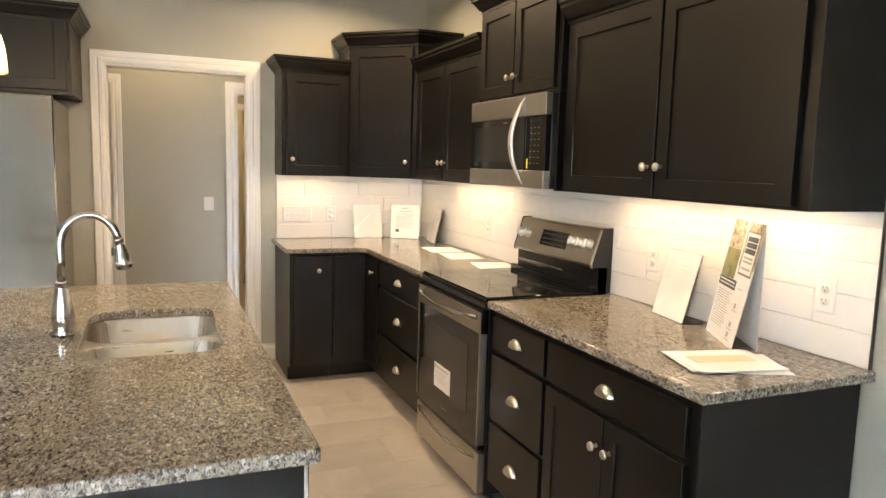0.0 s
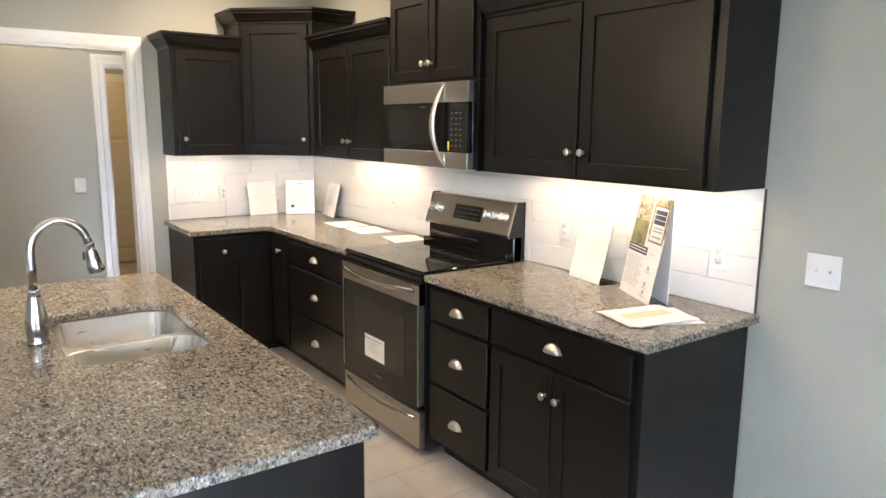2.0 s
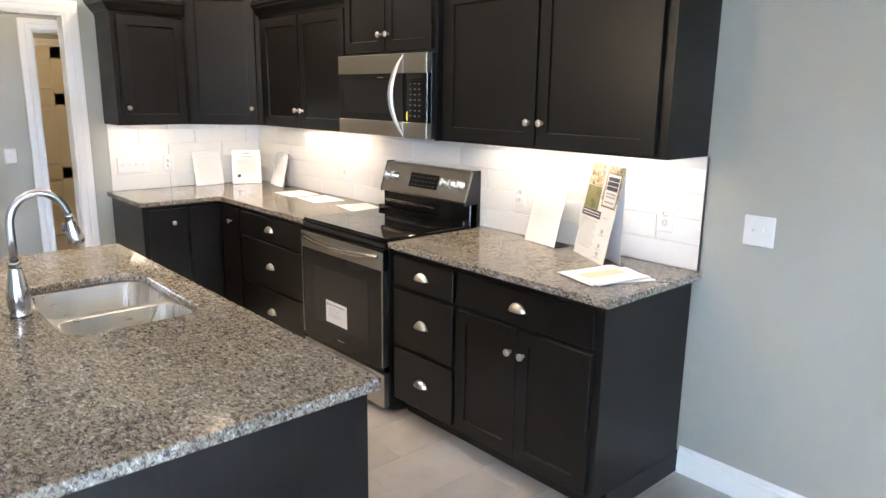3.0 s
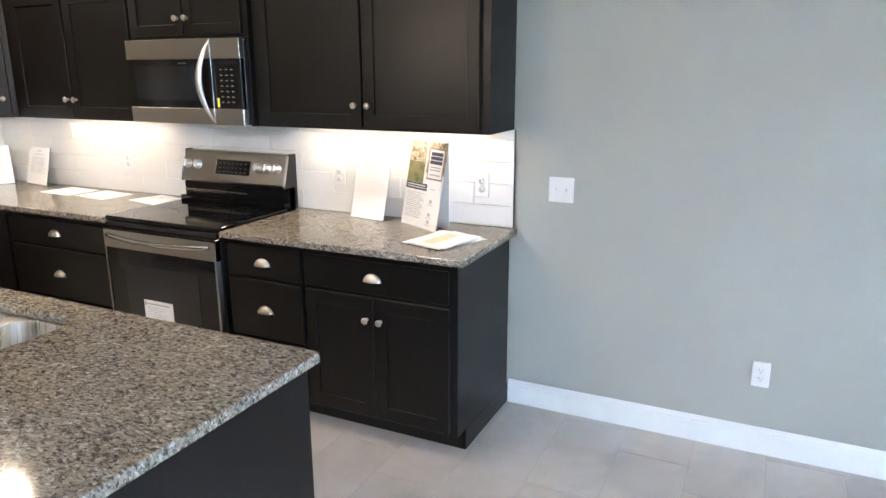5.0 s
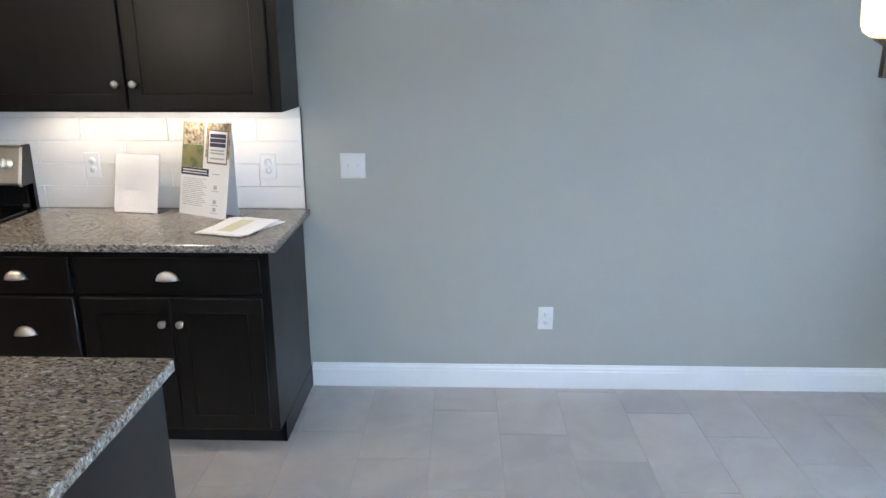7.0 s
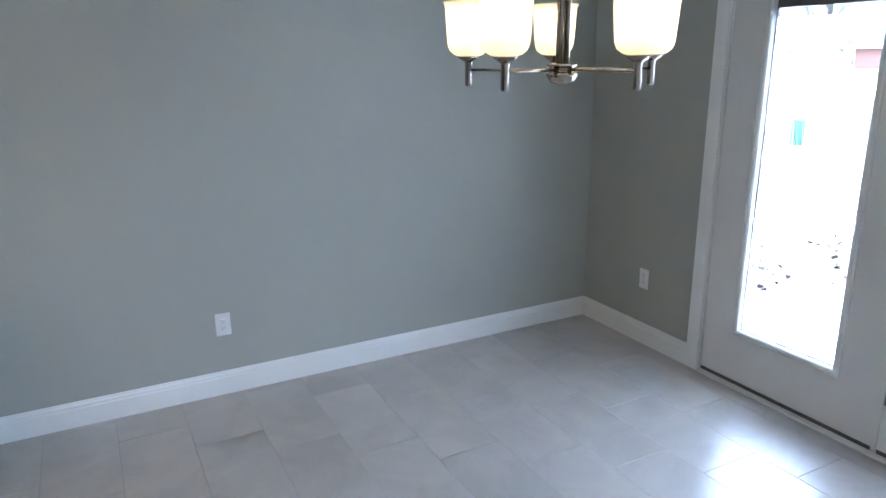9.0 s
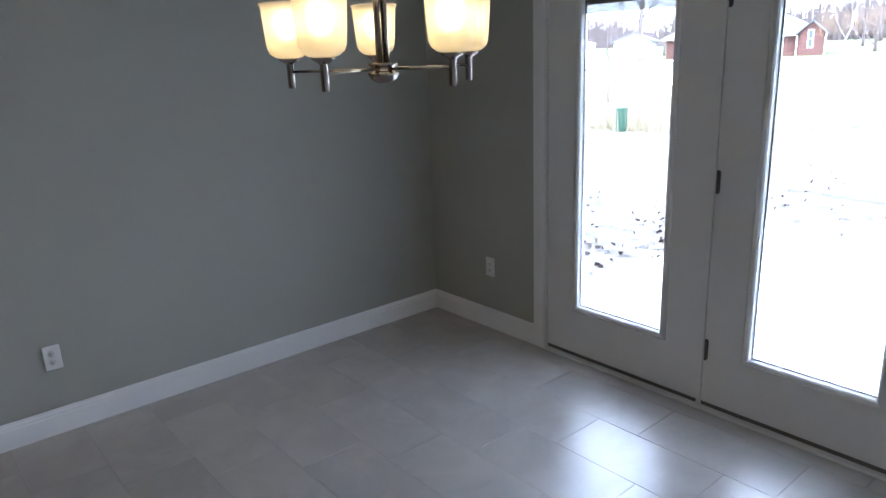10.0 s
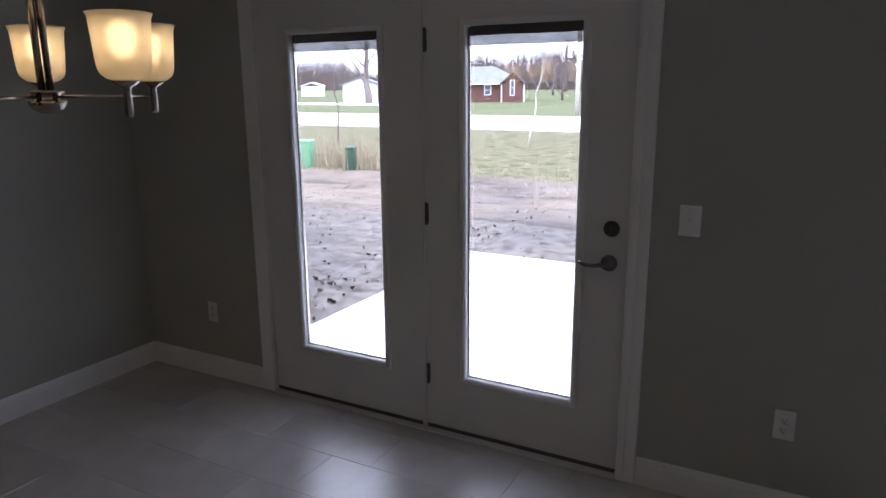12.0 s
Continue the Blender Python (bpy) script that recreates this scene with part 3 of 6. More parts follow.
setting("threshold_seal", boxes([(-2.816, -1.902, SOUTH_Y - 0.05, SOUTH_Y - 0.0125, 0.0225, 0.029), (-1.878, -0.966, SOUTH_Y - 0.05, SOUTH_Y - 0.0125, 0.0225, 0.029)]), M_SLOT, "dark seal under the patio doors", "door seal")
casing("casing_french_doors", SD_L + 0.012, SD_R - 0.012, SD_H - 0.01, SOUTH_Y, 1, "white casing round the patio doors", 0.96)
# plain window of the unseen side of the room
setting("window_south", boxes([(-6.1, -6.03, SOUTH_Y - 0.13, SOUTH_Y - 0.02, 0.6, 2.2), (-4.57, -4.5, SOUTH_Y - 0.13, SOUTH_Y - 0.02, 0.6, 2.2), (-6.03, -4.57, SOUTH_Y - 0.13, SOUTH_Y - 0.02, 0.6, 0.66), (-6.03, -4.57, SOUTH_Y - 0.13, SOUTH_Y - 0.02, 2.14, 2.2), (-6.03, -4.57, SOUTH_Y - 0.10, SOUTH_Y - 0.05, 1.38, 1.43)]), M_TRIM, "white window frame", "window")


# ---- switches and sockets ----
def wall_plate(name, label, at, turn, gangs=1, kind="outlet", w=None):
    """A cover plate; local -y looks into the room."""
    d = thing(name, label, {"outlet": "electrical outlet", "switch": "light switch", "blank": "cover plate"}[kind], at, turn)
    w = w or 0.072 + 0.046 * (gangs - 1)
    part("plate", slab(-w / 2, w / 2, -0.006, 0, -0.058, 0.058, bevel=0.003), M_PLASTIC, d)
    for g in range(gangs):
        gx = (g - (gangs - 1) / 2) * 0.046
        if kind == "outlet":
            for s in (-1, 1):
                bm = bmesh.new()
                lathe(bm, [(0.0, 0.0), (0.0165, 0.0), (0.016, -0.0025), (0.0, -0.0025)], (gx, -0.006, s * 0.0195), "y", 16)
                r = part("receptacle", bm, M_PLASTIC, d)
                part("slot", boxes([(gx - 0.0075, gx - 0.0055, -0.0095, -0.008, s * 0.0195 - 0.002, s * 0.0195 + 0.007), (gx + 0.0055, gx + 0.0075, -0.0095, -0.008, s * 0.0195 - 0.001, s * 0.0195 + 0.006), (gx - 0.002, gx + 0.002, -0.0095, -0.008, s * 0.0195 - 0.010, s * 0.0195 - 0.006)]), M_SLOT, r)
            bm = bmesh.new()
            lathe(bm, [(0, 0), (0.003, 0), (0.0028, -0.0015), (0, -0.0015)], (gx, -0.006, 0), "y", 8)
            part("screw", bm, M_PLASTIC, d)
        elif kind == "switch":
            bm = slab(gx - 0.0055, gx + 0.0055, -0.008, -0.006, -0.012, 0.012)
            part("toggle_slot", bm, M_PLASTIC, d)
            bm = bmesh.new()
            v = box(bm, gx - 0.0045, gx + 0.0045, -0.019, -0.007, -0.004, 0.005, 0.001)
            bmesh.ops.rotate(bm, verts=bm.verts, cent=(gx, -0.007, 0), matrix=Matrix.Rotation(radians(-24), 3, "X"))
            part("toggle", bm, M_PLASTIC, d)
            for s in (-1, 1):
                bm = bmesh.new()
                lathe(bm, [(0, 0), (0.003, 0), (0.0028, -0.0015), (0, -0.0015)], (gx, -0.006, s * 0.03), "y", 8)
                part("screw", bm, M_PLASTIC, d)
    return d


TF = 0.0105
wall_plate("light_switch", "white two-gang switch plate on the greige wall beside the counter", (0, -0.212, 1.107), -90, 2, "switch", 0.118)
wall_plate("wall_outlet", "white duplex outlet low on the long greige wall", (0, -1.122, 0.369), -90)
wall_plate("wall_outlet", "white duplex outlet low on the wall in the dining corner", (-0.525, SOUTH_Y, 0.388), 180)
wall_plate("wall_outlet", "white duplex outlet low on the wall beyond the patio doors", (-3.43, SOUTH_Y, 0.39), 180)
wall_plate("light_switch", "white switch plate on the wall beside the patio door lever", (-3.045, SOUTH_Y, 1.125), 180, 1, "switch", 0.078)
wall_plate("counter_outlet", "white duplex outlet in the white tile behind the acrylic frame", (-TF, 0.990, 1.108), -90)
wall_plate("counter_outlet", "white duplex outlet in the white tile near the counter end", (-TF, 0.175, 1.104), -90)
wall_plate("counter_outlet", "white duplex outlet in the white tile above the loose sheets", (-TF, 2.562, 1.104), -90)
wall_plate("light_switch", "white four-gang toggle switch plate in the white wall tile", (-0.985, NORTH - TF, 1.085), 0, 4, "switch")
wall_plate("counter_outlet", "white duplex outlet in the white tile of the short counter", (-0.735, NORTH - TF, 1.085), 0)
wall_plate("light_switch", "white single toggle switch plate on the hall wall", (-1.532, HALL_Y, 1.09), 0, 1, "switch", 0.082)


# ---- cabinets: local x runs to the viewer's right, y into the wall, z up ----
def shaker(w, h, t=0.02, stile=0.058, recess=0.007):
    """A shaker door, its back on y = 0, its left bottom corner at the origin."""
    bm = bmesh.new()
    e, r_ = 0.0015, stile
    rings = []
    for off, y in ((0, 0), (0, -t + e), (e, -t), (r_, -t), (r_ + 0.0015, -t + 0.003), (r_ + 0.0025, -t + recess)):
        rings.append([bm.verts.new(p) for p in ((off, y, off), (w - off, y, off), (w - off, y, h - off), (off, y, h - off))])
    for p, q in zip(rings, rings[1:]):
        for i in range(4):
            bm.faces.new((p[i], p[(i + 1) % 4], q[(i + 1) % 4], q[i]))
    bm.faces.new(rings[-1]), bm.faces.new(rings[0])
    return bm


def moved(bm, x, y, z):
    bmesh.ops.translate(bm, verts=bm.verts, vec=(x, y, z))
    return bm


def knob(parent, x, y, z):
    bm = bmesh.new()
    lathe(bm, [(0, 0), (0.0085, 0), (0.006, 0.004), (0.0048, 0.010), (0.0065, 0.014), (0.0135, 0.018), (0.0155, 0.022), (0.0145, 0.027), (0.009, 0.030), (0, 0.031)], (x, y, z), "y", 18, -1)
    return part("knob", bm, M_NICKEL, parent, "round satin nickel knob")


def cup_pull(parent, x, y, z, w=0.088):
    """A half-round bin pull."""
    bm = bmesh.new()
    n, m = 18, 7
    grid = []
    for i in range(n + 1):
        a = math.pi * i / n
        row = []
        for j in range(m + 1):
            b = math.pi / 2 * j / m
            fat = math.sin(a) ** 0.55 if 0 < i < n else 0.0
            row.append(bm.verts.new((x + w / 2 * math.cos(a) * (1 - 0.06 * math.sin(b)), y - 0.0245 * math.sin(b) * fat - 0.001, z - 0.014 + 0.036 * math.sin(a) * math.cos(b) ** 0.9)))
        grid.append(row)
    for i in range(n):
        for j in range(m):
            f = bm.faces.new((grid[i][j], grid[i + 1][j], grid[i + 1][j + 1], grid[i][j + 1]))
            f.smooth = True
    bmesh.ops.remove_doubles(bm, verts=bm.verts, dist=1e-5)
    bmesh.ops.solidify(bm, geom=bm.faces[:], thickness=0.0016)
    box(bm, x - w / 2 - 0.003, x + w / 2 + 0.003, y - 0.0022, y, z - 0.016, z - 0.0125)
    return part("cup_pull", bm, M_NICKEL, parent, "satin nickel cup pull")


def door_of(parent, x0, x1, z0, z1, y=0.0, knob_at=None, slab_door=False, stile=0.058):
    bm = slab(0, x1 - x0, -0.02, 0, 0, z1 - z0, bevel=0.0015) if slab_door else shaker(x1 - x0, z1 - z0, stile=stile)
    d = part("door", moved(bm, x0, y, z0), M_WOOD, parent)
    if knob_at:
        knob(d, knob_at[0], y - 0.02, knob_at[1])
    return d


def drawer_of(parent, x0, x1, z0, z1, cup=True):
    d = part("drawer", slab(x0, x1, -0.02, 0, z0, z1, bevel=0.0025), M_WOOD, parent)
    if cup:
        cup_pull(d, (x0 + x1) / 2, -0.02, (z0 + z1) / 2)
    return d


CROWN = [(0, 0), (0.006, 0), (0.006, 0.014), (0.016, 0.020), (0.026, 0.036), (0.044, 0.058), (0.050, 0.062), (0.050, 0.074), (0.060, 0.080), (0.060, 0.096), (0, 0.096)]


def crown_of(parent, path):
    bm = bmesh.new()
    sweep(bm, path, CROWN)
    return part("crown_moulding", bm, M_WOOD, parent)


def carcass(parent, w, depth, z0, z1, kick=False):
    """Body with a face frame; the frame's front is y = 0."""
    rows_ = [(0, w, 0.0005, depth, z0, z1)]
    part("body", boxes(rows_, 0.0012), M_WOOD, parent)
    if kick:
        part("toe_kick", slab(0.001, w - 0.001, 0.085, depth, 0.0, z0), M_WOOD, parent)


COUNTER = 0.905
TOPC = COUNTER - 0.031
UB, UT, UT2 = 1.372, 2.085, 2.270

# base cabinets right of the range
b1 = thing("base_cabinet", "espresso base cabinet with one wide drawer above two shaker doors", "kitchen cabinet", (-0.615, 0.797, 0), -90, "east run base cabinets")
W1 = 0.767
carcass(b1, W1, 0.60, 0.10, TOPC, True)
drawer_of(b1, 0.015, W1 - 0.035, 0.703, 0.846)
door_of(b1, 0.015, W1 / 2 - 0.014, 0.118, 0.683, 0, (W1 / 2 - 0.044, 0.583))
door_of(b1, W1 / 2 - 0.008, W1 - 0.035, 0.118, 0.683, 0, (W1 / 2 + 0.026, 0.583))
bm = slab(W1 - 0.018, W1 + 0.001, 0.002, 0.60, 0.1, TOPC)
part("end_panel", slab(W1 - 0.0175, W1 + 0.0015, 0.085, 0.612, 0.0, 0.1), M_WOOD, b1)
bm.free()
b2 = thing("base_cabinet", "espresso base cabinet with three drawers and nickel cup pulls", "kitchen cabinet", (-0.615, 1.250, 0), -90, "east run base cabinets")
carcass(b2, 0.4525, 0.60, 0.10, TOPC, True)
for a, b in ((0.703, 0.846), (0.402, 0.683), (0.118, 0.384)):
    drawer_of(b2, 0.022, 0.4425, a, b)
# base cabinets left of the range and the corner
b3 = thing("base_cabinet", "wide espresso three-drawer base cabinet with nickel cup pulls", "kitchen cabinet", (-0.615, 2.868, 0), -90, "east run base cabinets")
carcass(b3, 0.823, 0.60, 0.10, TOPC, True)
for a, b in ((0.703, 0.846), (0.402, 0.683), (0.118, 0.384)):
    drawer_of(b3, 0.012, 0.800, a, b)
b4 = thing("corner_base_cabinet", "espresso corner base cabinet with narrow folding doors", "kitchen cabinet", (0, 0, 0), 0)
part("body", boxes([(-0.6145, -0.012, 2.870, NORTH - 0.012, 0.10, TOPC), (-0.860, -0.616, 3.171, NORTH - 0.012, 0.10, TOPC)], 0.001), M_WOOD, b4)
part("toe_kick", boxes([(-0.53, -0.015, 2.871, NORTH - 0.015, 0, 0.0995), (-0.859, -0.531, 3.256, NORTH - 0.015, 0, 0.0995)]), M_WOOD, b4)
d = part("door", slab(-0.635, -0.615, 2.880, 3.143, 0.118, 0.846, bevel=0.0015), M_WOOD, b4)
bm = bmesh.new()
lathe(bm, [(0, 0), (0.0085, 0), (0.006, 0.004), (0.0048, 0.010), (0.0065, 0.014), (0.0135, 0.018), (0.0155, 0.022), (0.0145, 0.027), (0.009, 0.030), (0, 0.031)], (-0.635, 2.99, 0.757), "x", 18, -1)
part("knob", bm, M_NICKEL, d, "round satin nickel knob")
part("door", slab(-0.850, -0.640, 3.150, 3.170, 0.118, 0.846, bevel=0.0015), M_WOOD, b4)
b5 = thing("base_cabinet", "narrow espresso base cabinet with one plain door", "kitchen cabinet", (-1.145, 3.170, 0), 0)
carcass(b5, 0.283, 0.60, 0.10, TOPC, True)
door_of(b5, 0.032, 0.276, 0.118, 0.846, 0, (0.186, 0.757), True)


def counter(name, outline, label, holes=(), z=COUNTER, thick=0.031, round_=0.004):
    """A stone worktop from its outline, with its edges slightly eased."""
    bm = bmesh.new()
    edges = []
    for loop in (outline, *holes):
        vs = [bm.verts.new((x, y, z)) for x, y in loop]
        edges += [bm.edges.new((vs[i], vs[(i + 1) % len(vs)])) for i in range(len(vs))]
    bmesh.ops.triangle_fill(bm, use_beauty=True, use_dissolve=False, edges=edges)
    r = bmesh.ops.extrude_face_region(bm, geom=bm.faces[:])
    bmesh.ops.translate(bm, verts=[v for v in r["geom"] if isinstance(v, bmesh.types.BMVert)], vec=(0, 0, -thick))
    bmesh.ops.recalc_face_normals(bm, faces=bm.faces)
    rim = [e for e in bm.edges if len(e.link_faces) == 2 and e.calc_face_angle(0) > 1.0 and all(abs(v.co.z - z) < 1e-5 or abs(v.co.z - z + thick) < 1e-5 for v in e.verts) and abs(e.verts[0].co.z - e.verts[1].co.z) < 1e-5]
    bmesh.ops.bevel(bm, geom=rim, offset=round_, segments=2, profile=0.5, affect="EDGES")
    top = new(name, mesh(name, bm, M_GRANITE))
    return tagged(top, label, "countertop")


counter("countertop", [(-0.648, -0.004), (-0.004, -0.004), (-0.004, 1.254), (-0.648, 1.254)], "short speckled grey-brown granite countertop with papers on it")
counter("countertop", [(-0.648, 2.040), (-0.004, 2.040), (-0.004, NORTH - 0.004), (-1.170, NORTH - 0.004), (-1.170, 3.137), (-0.69, 3.137), (-0.648, 3.095)], "L-shaped speckled grey-brown granite countertop in the kitchen corner")

# ---- upper cabinets ----
u1 = thing("upper_cabinet", "wide espresso upper cabinet with two shaker doors and crown", "kitchen cabinet", (-0.305, 1.262, 0), -90, "upper cabinets")
WU = 1.240
carcass(u1, WU, 0.304, UB, UT)
door_of(u1, 0.040, WU / 2 - 0.006, UB + 0.012, UT - 0.022, 0, (WU / 2 - 0.036, UB + 0.112))
door_of(u1, WU / 2 + 0.006, WU - 0.044, UB + 0.012, UT - 0.022, 0, (WU / 2 + 0.036, UB + 0.112))
crown_of(u1, [(0.0, -0.001, UT - 0.012), (WU + 0.001, -0.001, UT - 0.012), (WU + 0.001, 0.3, UT - 0.012)])
u2 = thing("upper_cabinet", "raised espresso cabinet with two small shaker doors above the microwave", "kitchen cabinet", (-0.335, 2.056, 0), -90, "upper cabinets")
WM = 0.792
carcass(u2, WM, 0.334, 1.800, UT2)
door_of(u2, 0.030, WM / 2 - 0.006, 1.815, UT2 - 0.022, 0, (WM / 2 - 0.032, 1.895), stile=0.05)
door_of(u2, WM / 2 + 0.006, WM - 0.030, 1.815, UT2 - 0.022, 0, (WM / 2 + 0.032, 1.895), stile=0.05)
part("side_filler", slab(WM - 0.018, WM - 0.0005, 0.0, 0.33, UB, 1.7995), M_WOOD, u2)
crown_of(u2, [(-0.001, 0.33, UT2 - 0.012), (-0.001, -0.001, UT2 - 0.012), (WM + 0.001, -0.001, UT2 - 0.012), (WM + 0.001, 0.33, UT2 - 0.012)])
u3 = thing("upper_cabinet", "espresso upper cabinet with two shaker doors beside the microwave", "kitchen cabinet", (-0.305, 3.1185, 0), -90, "upper cabinets")
WE = 1.061
carcass(u3, WE, 0.304, UB, UT)
door_of(u3, 0.070, WE / 2 - 0.006, UB + 0.012, UT - 0.022, 0, (WE / 2 - 0.034, UB + 0.112))
door_of(u3, WE / 2 + 0.006, WE - 0.030, UB + 0.012, UT - 0.022, 0, (WE / 2 + 0.034, UB + 0.112))
crown_of(u3, [(0.0, -0.001, UT - 0.012), (WE - 0.001, -0.001, UT - 0.012)])
u4 = thing("upper_cabinet", "espresso upper cabinet with one shaker door next to the hall doorway", "kitchen cabinet", (-1.145, 3.480, 0), 0, "upper cabinets")
WN = 0.464
carcass(u4, WN, 0.304, UB, UT)
door_of(u4, 0.034, WN - 0.012, UB + 0.012, UT - 0.022, 0, (0.066, UB + 0.112))
crown_of(u4, [(-0.001, 0.3, UT - 0.012), (-0.001, -0.001, UT - 0.012), (WN, -0.001, UT - 0.012)])
u5 = thing("corner_upper_cabinet", "tall espresso diagonal corner cabinet with one shaker door and crown moulding", "kitchen cabinet", (0, 0, 0), 0)
A, B = Vector((-0.680, 3.480, 0)), Vector((-0.305, 3.120, 0))
bm = bmesh.new()
ring = [(-0.680, NORTH - 0.001), (A.x, A.y), (B.x, B.y), (-0.001, B.y), (-0.001, NORTH - 0.001)]
lo = [bm.verts.new((x, y, UB)) for x, y in ring]
hi = [bm.verts.new((x, y, UT2)) for x, y in ring]
bm.faces.new(lo), bm.faces.new(hi)
for i in range(5):
    bm.faces.new((lo[i], lo[(i + 1) % 5], hi[(i + 1) % 5], hi[i]))
part("body", bm, M_WOOD, u5)
span = (B - A).length
bm = shaker(span - 0.06, UT2 - UB - 0.034)
bmesh.ops.translate(bm, verts=bm.verts, vec=(0.03, -0.001, UB + 0.012))
face = Matrix.Translation(A) @ Matrix.Rotation(math.atan2(B.y - A.y, B.x - A.x), 4, "Z")
bmesh.ops.transform(bm, matrix=face, verts=bm.verts)
d = part("door", bm, M_WOOD, u5)
bm = bmesh.new()
lathe(bm, [(0, 0), (0.0085, 0), (0.006, 0.004), (0.0048, 0.010), (0.0065, 0.014), (0.0135, 0.018), (0.0155, 0.022), (0.0145, 0.027), (0.009, 0.030), (0, 0.031)], (span - 0.062, -0.021, UB + 0.112), "y", 18, -1)
bmesh.ops.transform(bm, matrix=face, verts=bm.verts)
part("knob", bm, M_NICKEL, d, "round satin nickel knob")
crown_of(u5, [(-0.681, NORTH - 0.002, UT2 - 0.012), (A.x - 0.001, A.y - 0.001, UT2 - 0.012), (B.x, B.y - 0.001, UT2 - 0.012), (-0.002, B.y - 0.001, UT2 - 0.012)])
u6 = thing("upper_cabinet", "deep espresso cabinet above the refrigerator with crown moulding", "kitchen cabinet", (-3.40, 3.165, 0), 0)
carcass(u6, 1.03, 0.619, 1.815, 2.300)
door_of(u6, 0.02, 0.509, 1.83, 2.28, 0, (0.479, 1.9))
door_of(u6, 0.521, 1.01, 1.83, 2.28, 0, (0.551, 1.9))
part("valance", slab(0.0, 1.03, -0.021, -0.0005, 1.801, 1.826, bevel=0.003), M_WOOD, u6)
crown_of(u6, [(-0.001, 0.61, 2.205), (-0.001, -0.021, 2.205), (1.031, -0.021, 2.205), (1.031, 0.61, 2.205)])

# ---- refrigerator ----
f = thing("refrigerator", "brushed stainless steel refrigerator under the deep cabinet", "refrigerator", (-3.355, 3.02, 0), 0)
part("body", slab(0.004, 0.901, 0.06, 0.74, 0.03, 1.775, bevel=0.004), M_FRIDGE_SIDE, f, "grey painted fridge body")
for a, b, hx in ((0.0, 0.450, 0.40), (0.455, 0.905, 0.50)):
    d = part("door", slab(a, b, 0.0, 0.058, 0.70, 1.79, bevel=0.006), M_FRIDGE, f)
    bm = bmesh.new()
    tube(bm, [(hx, 0.0, 0.80), (hx, -0.045, 0.82), (hx, -0.05, 1.2), (hx, -0.045, 1.58), (hx, 0.0, 1.60)], 0.011, 10)
    part("handle", bm, M_STEEL, d)
d = part("freezer_drawer", slab(0, 0.905, 0.0, 0.058, 0.08, 0.692, bevel=0.006), M_FRIDGE, f)
bm = bmesh.new()
tube(bm, [(0.08, 0.0, 0.62), (0.10, -0.045, 0.62), (0.45, -0.05, 0.62), (0.80, -0.045, 0.62), (0.825, 0.0, 0.62)], 0.011, 10)
part("handle", bm, M_STEEL, d)
part("foot_grille", slab(0.02, 0.885, 0.02, 0.1, 0.0, 0.075), M_BLACKPL, f)

# ---- range: local x to the viewer's right, width 0.765 ----
r = thing("range", "stainless steel and black glass electric range with paper tag", "stove", (-0.635, 2.029, 0), -90)
RW = 0.764
part("body", slab(0.003, RW - 0.003, 0.006, 0.575, 0.025, 0.893, bevel=0.002), M_BLACKPL, r)
for fx in (0.05, RW - 0.05):
    for fy in (0.06, 0.52):
        bm = bmesh.new()
        lathe(bm, [(0, 0), (0.016, 0), (0.016, 0.02), (0.009, 0.022), (0.009, 0.028), (0, 0.028)], (fx, fy, 0), "z", 10)
        part("foot", bm, M_BLACKPL, r)
ct = part("cooktop", slab(0.0, RW, -0.012, 0.52, 0.8935, 0.917, bevel=0.004), M_BLACKGL, r, "black glass cooktop")
for cx, cy, cr in ((0.20, 0.14, 0.115), (0.56, 0.14, 0.095), (0.20, 0.39, 0.08), (0.56, 0.39, 0.08), (0.38, 0.40, 0.05)):
    bm = bmesh.new()
    lathe(bm, [(cr - 0.0015, 0), (cr - 0.0015, 0.0004), (cr, 0.0004), (cr, 0)], (cx, cy, 0.9168), "z", 40)
    part("burner_ring", bm, M_DISPLAY, ct)
bg = part("backguard", boxes([(0.004, RW - 0.004, 0.545, 0.60, 0.893, 1.03), (0.006, RW - 0.006, 0.50, 0.548, 0.9165, 0.945)], 0.004), M_BLACKGL, r, "glossy black lower backguard")
vt = part("oven_vent_trim", slab(0.012, 0.33, 0.5405, 0.5455, 0.974, 0.9795, bevel=0.0008), M_CHROME, bg, "thin bright vent strip")
part("lower_strip", slab(0.012, 0.33, 0.5415, 0.5455, 0.9665, 0.9695), M_CHROME, vt)
part("vent_tab", slab(0.345, 0.385, 0.5405, 0.5455, 0.970, 0.979, bevel=0.0008), M_CHROME, vt)
part("vent_tab", slab(0.395, 0.47, 0.5405, 0.5455, 0.969, 0.977, bevel=0.0008), M_CHROME, vt)
bm = bmesh.new()
prof = [(0.522, 1.030), (0.515, 1.040), (0.565, 1.193), (0.574, 1.200), (0.612, 1.200), (0.612, 1.030)]
e0 = [bm.verts.new((0.016, y, z)) for y, z in prof]
e1 = [bm.verts.new((RW - 0.016, y, z)) for y, z in prof]
bm.faces.new(e0), bm.faces.new(e1)
for i in range(6):
    bm.faces.new((e0[i], e0[(i + 1) % 6], e1[(i + 1) % 6], e1[i]))
cp = part("control_panel", bm, M_STEELX, r, "slanted stainless control panel")
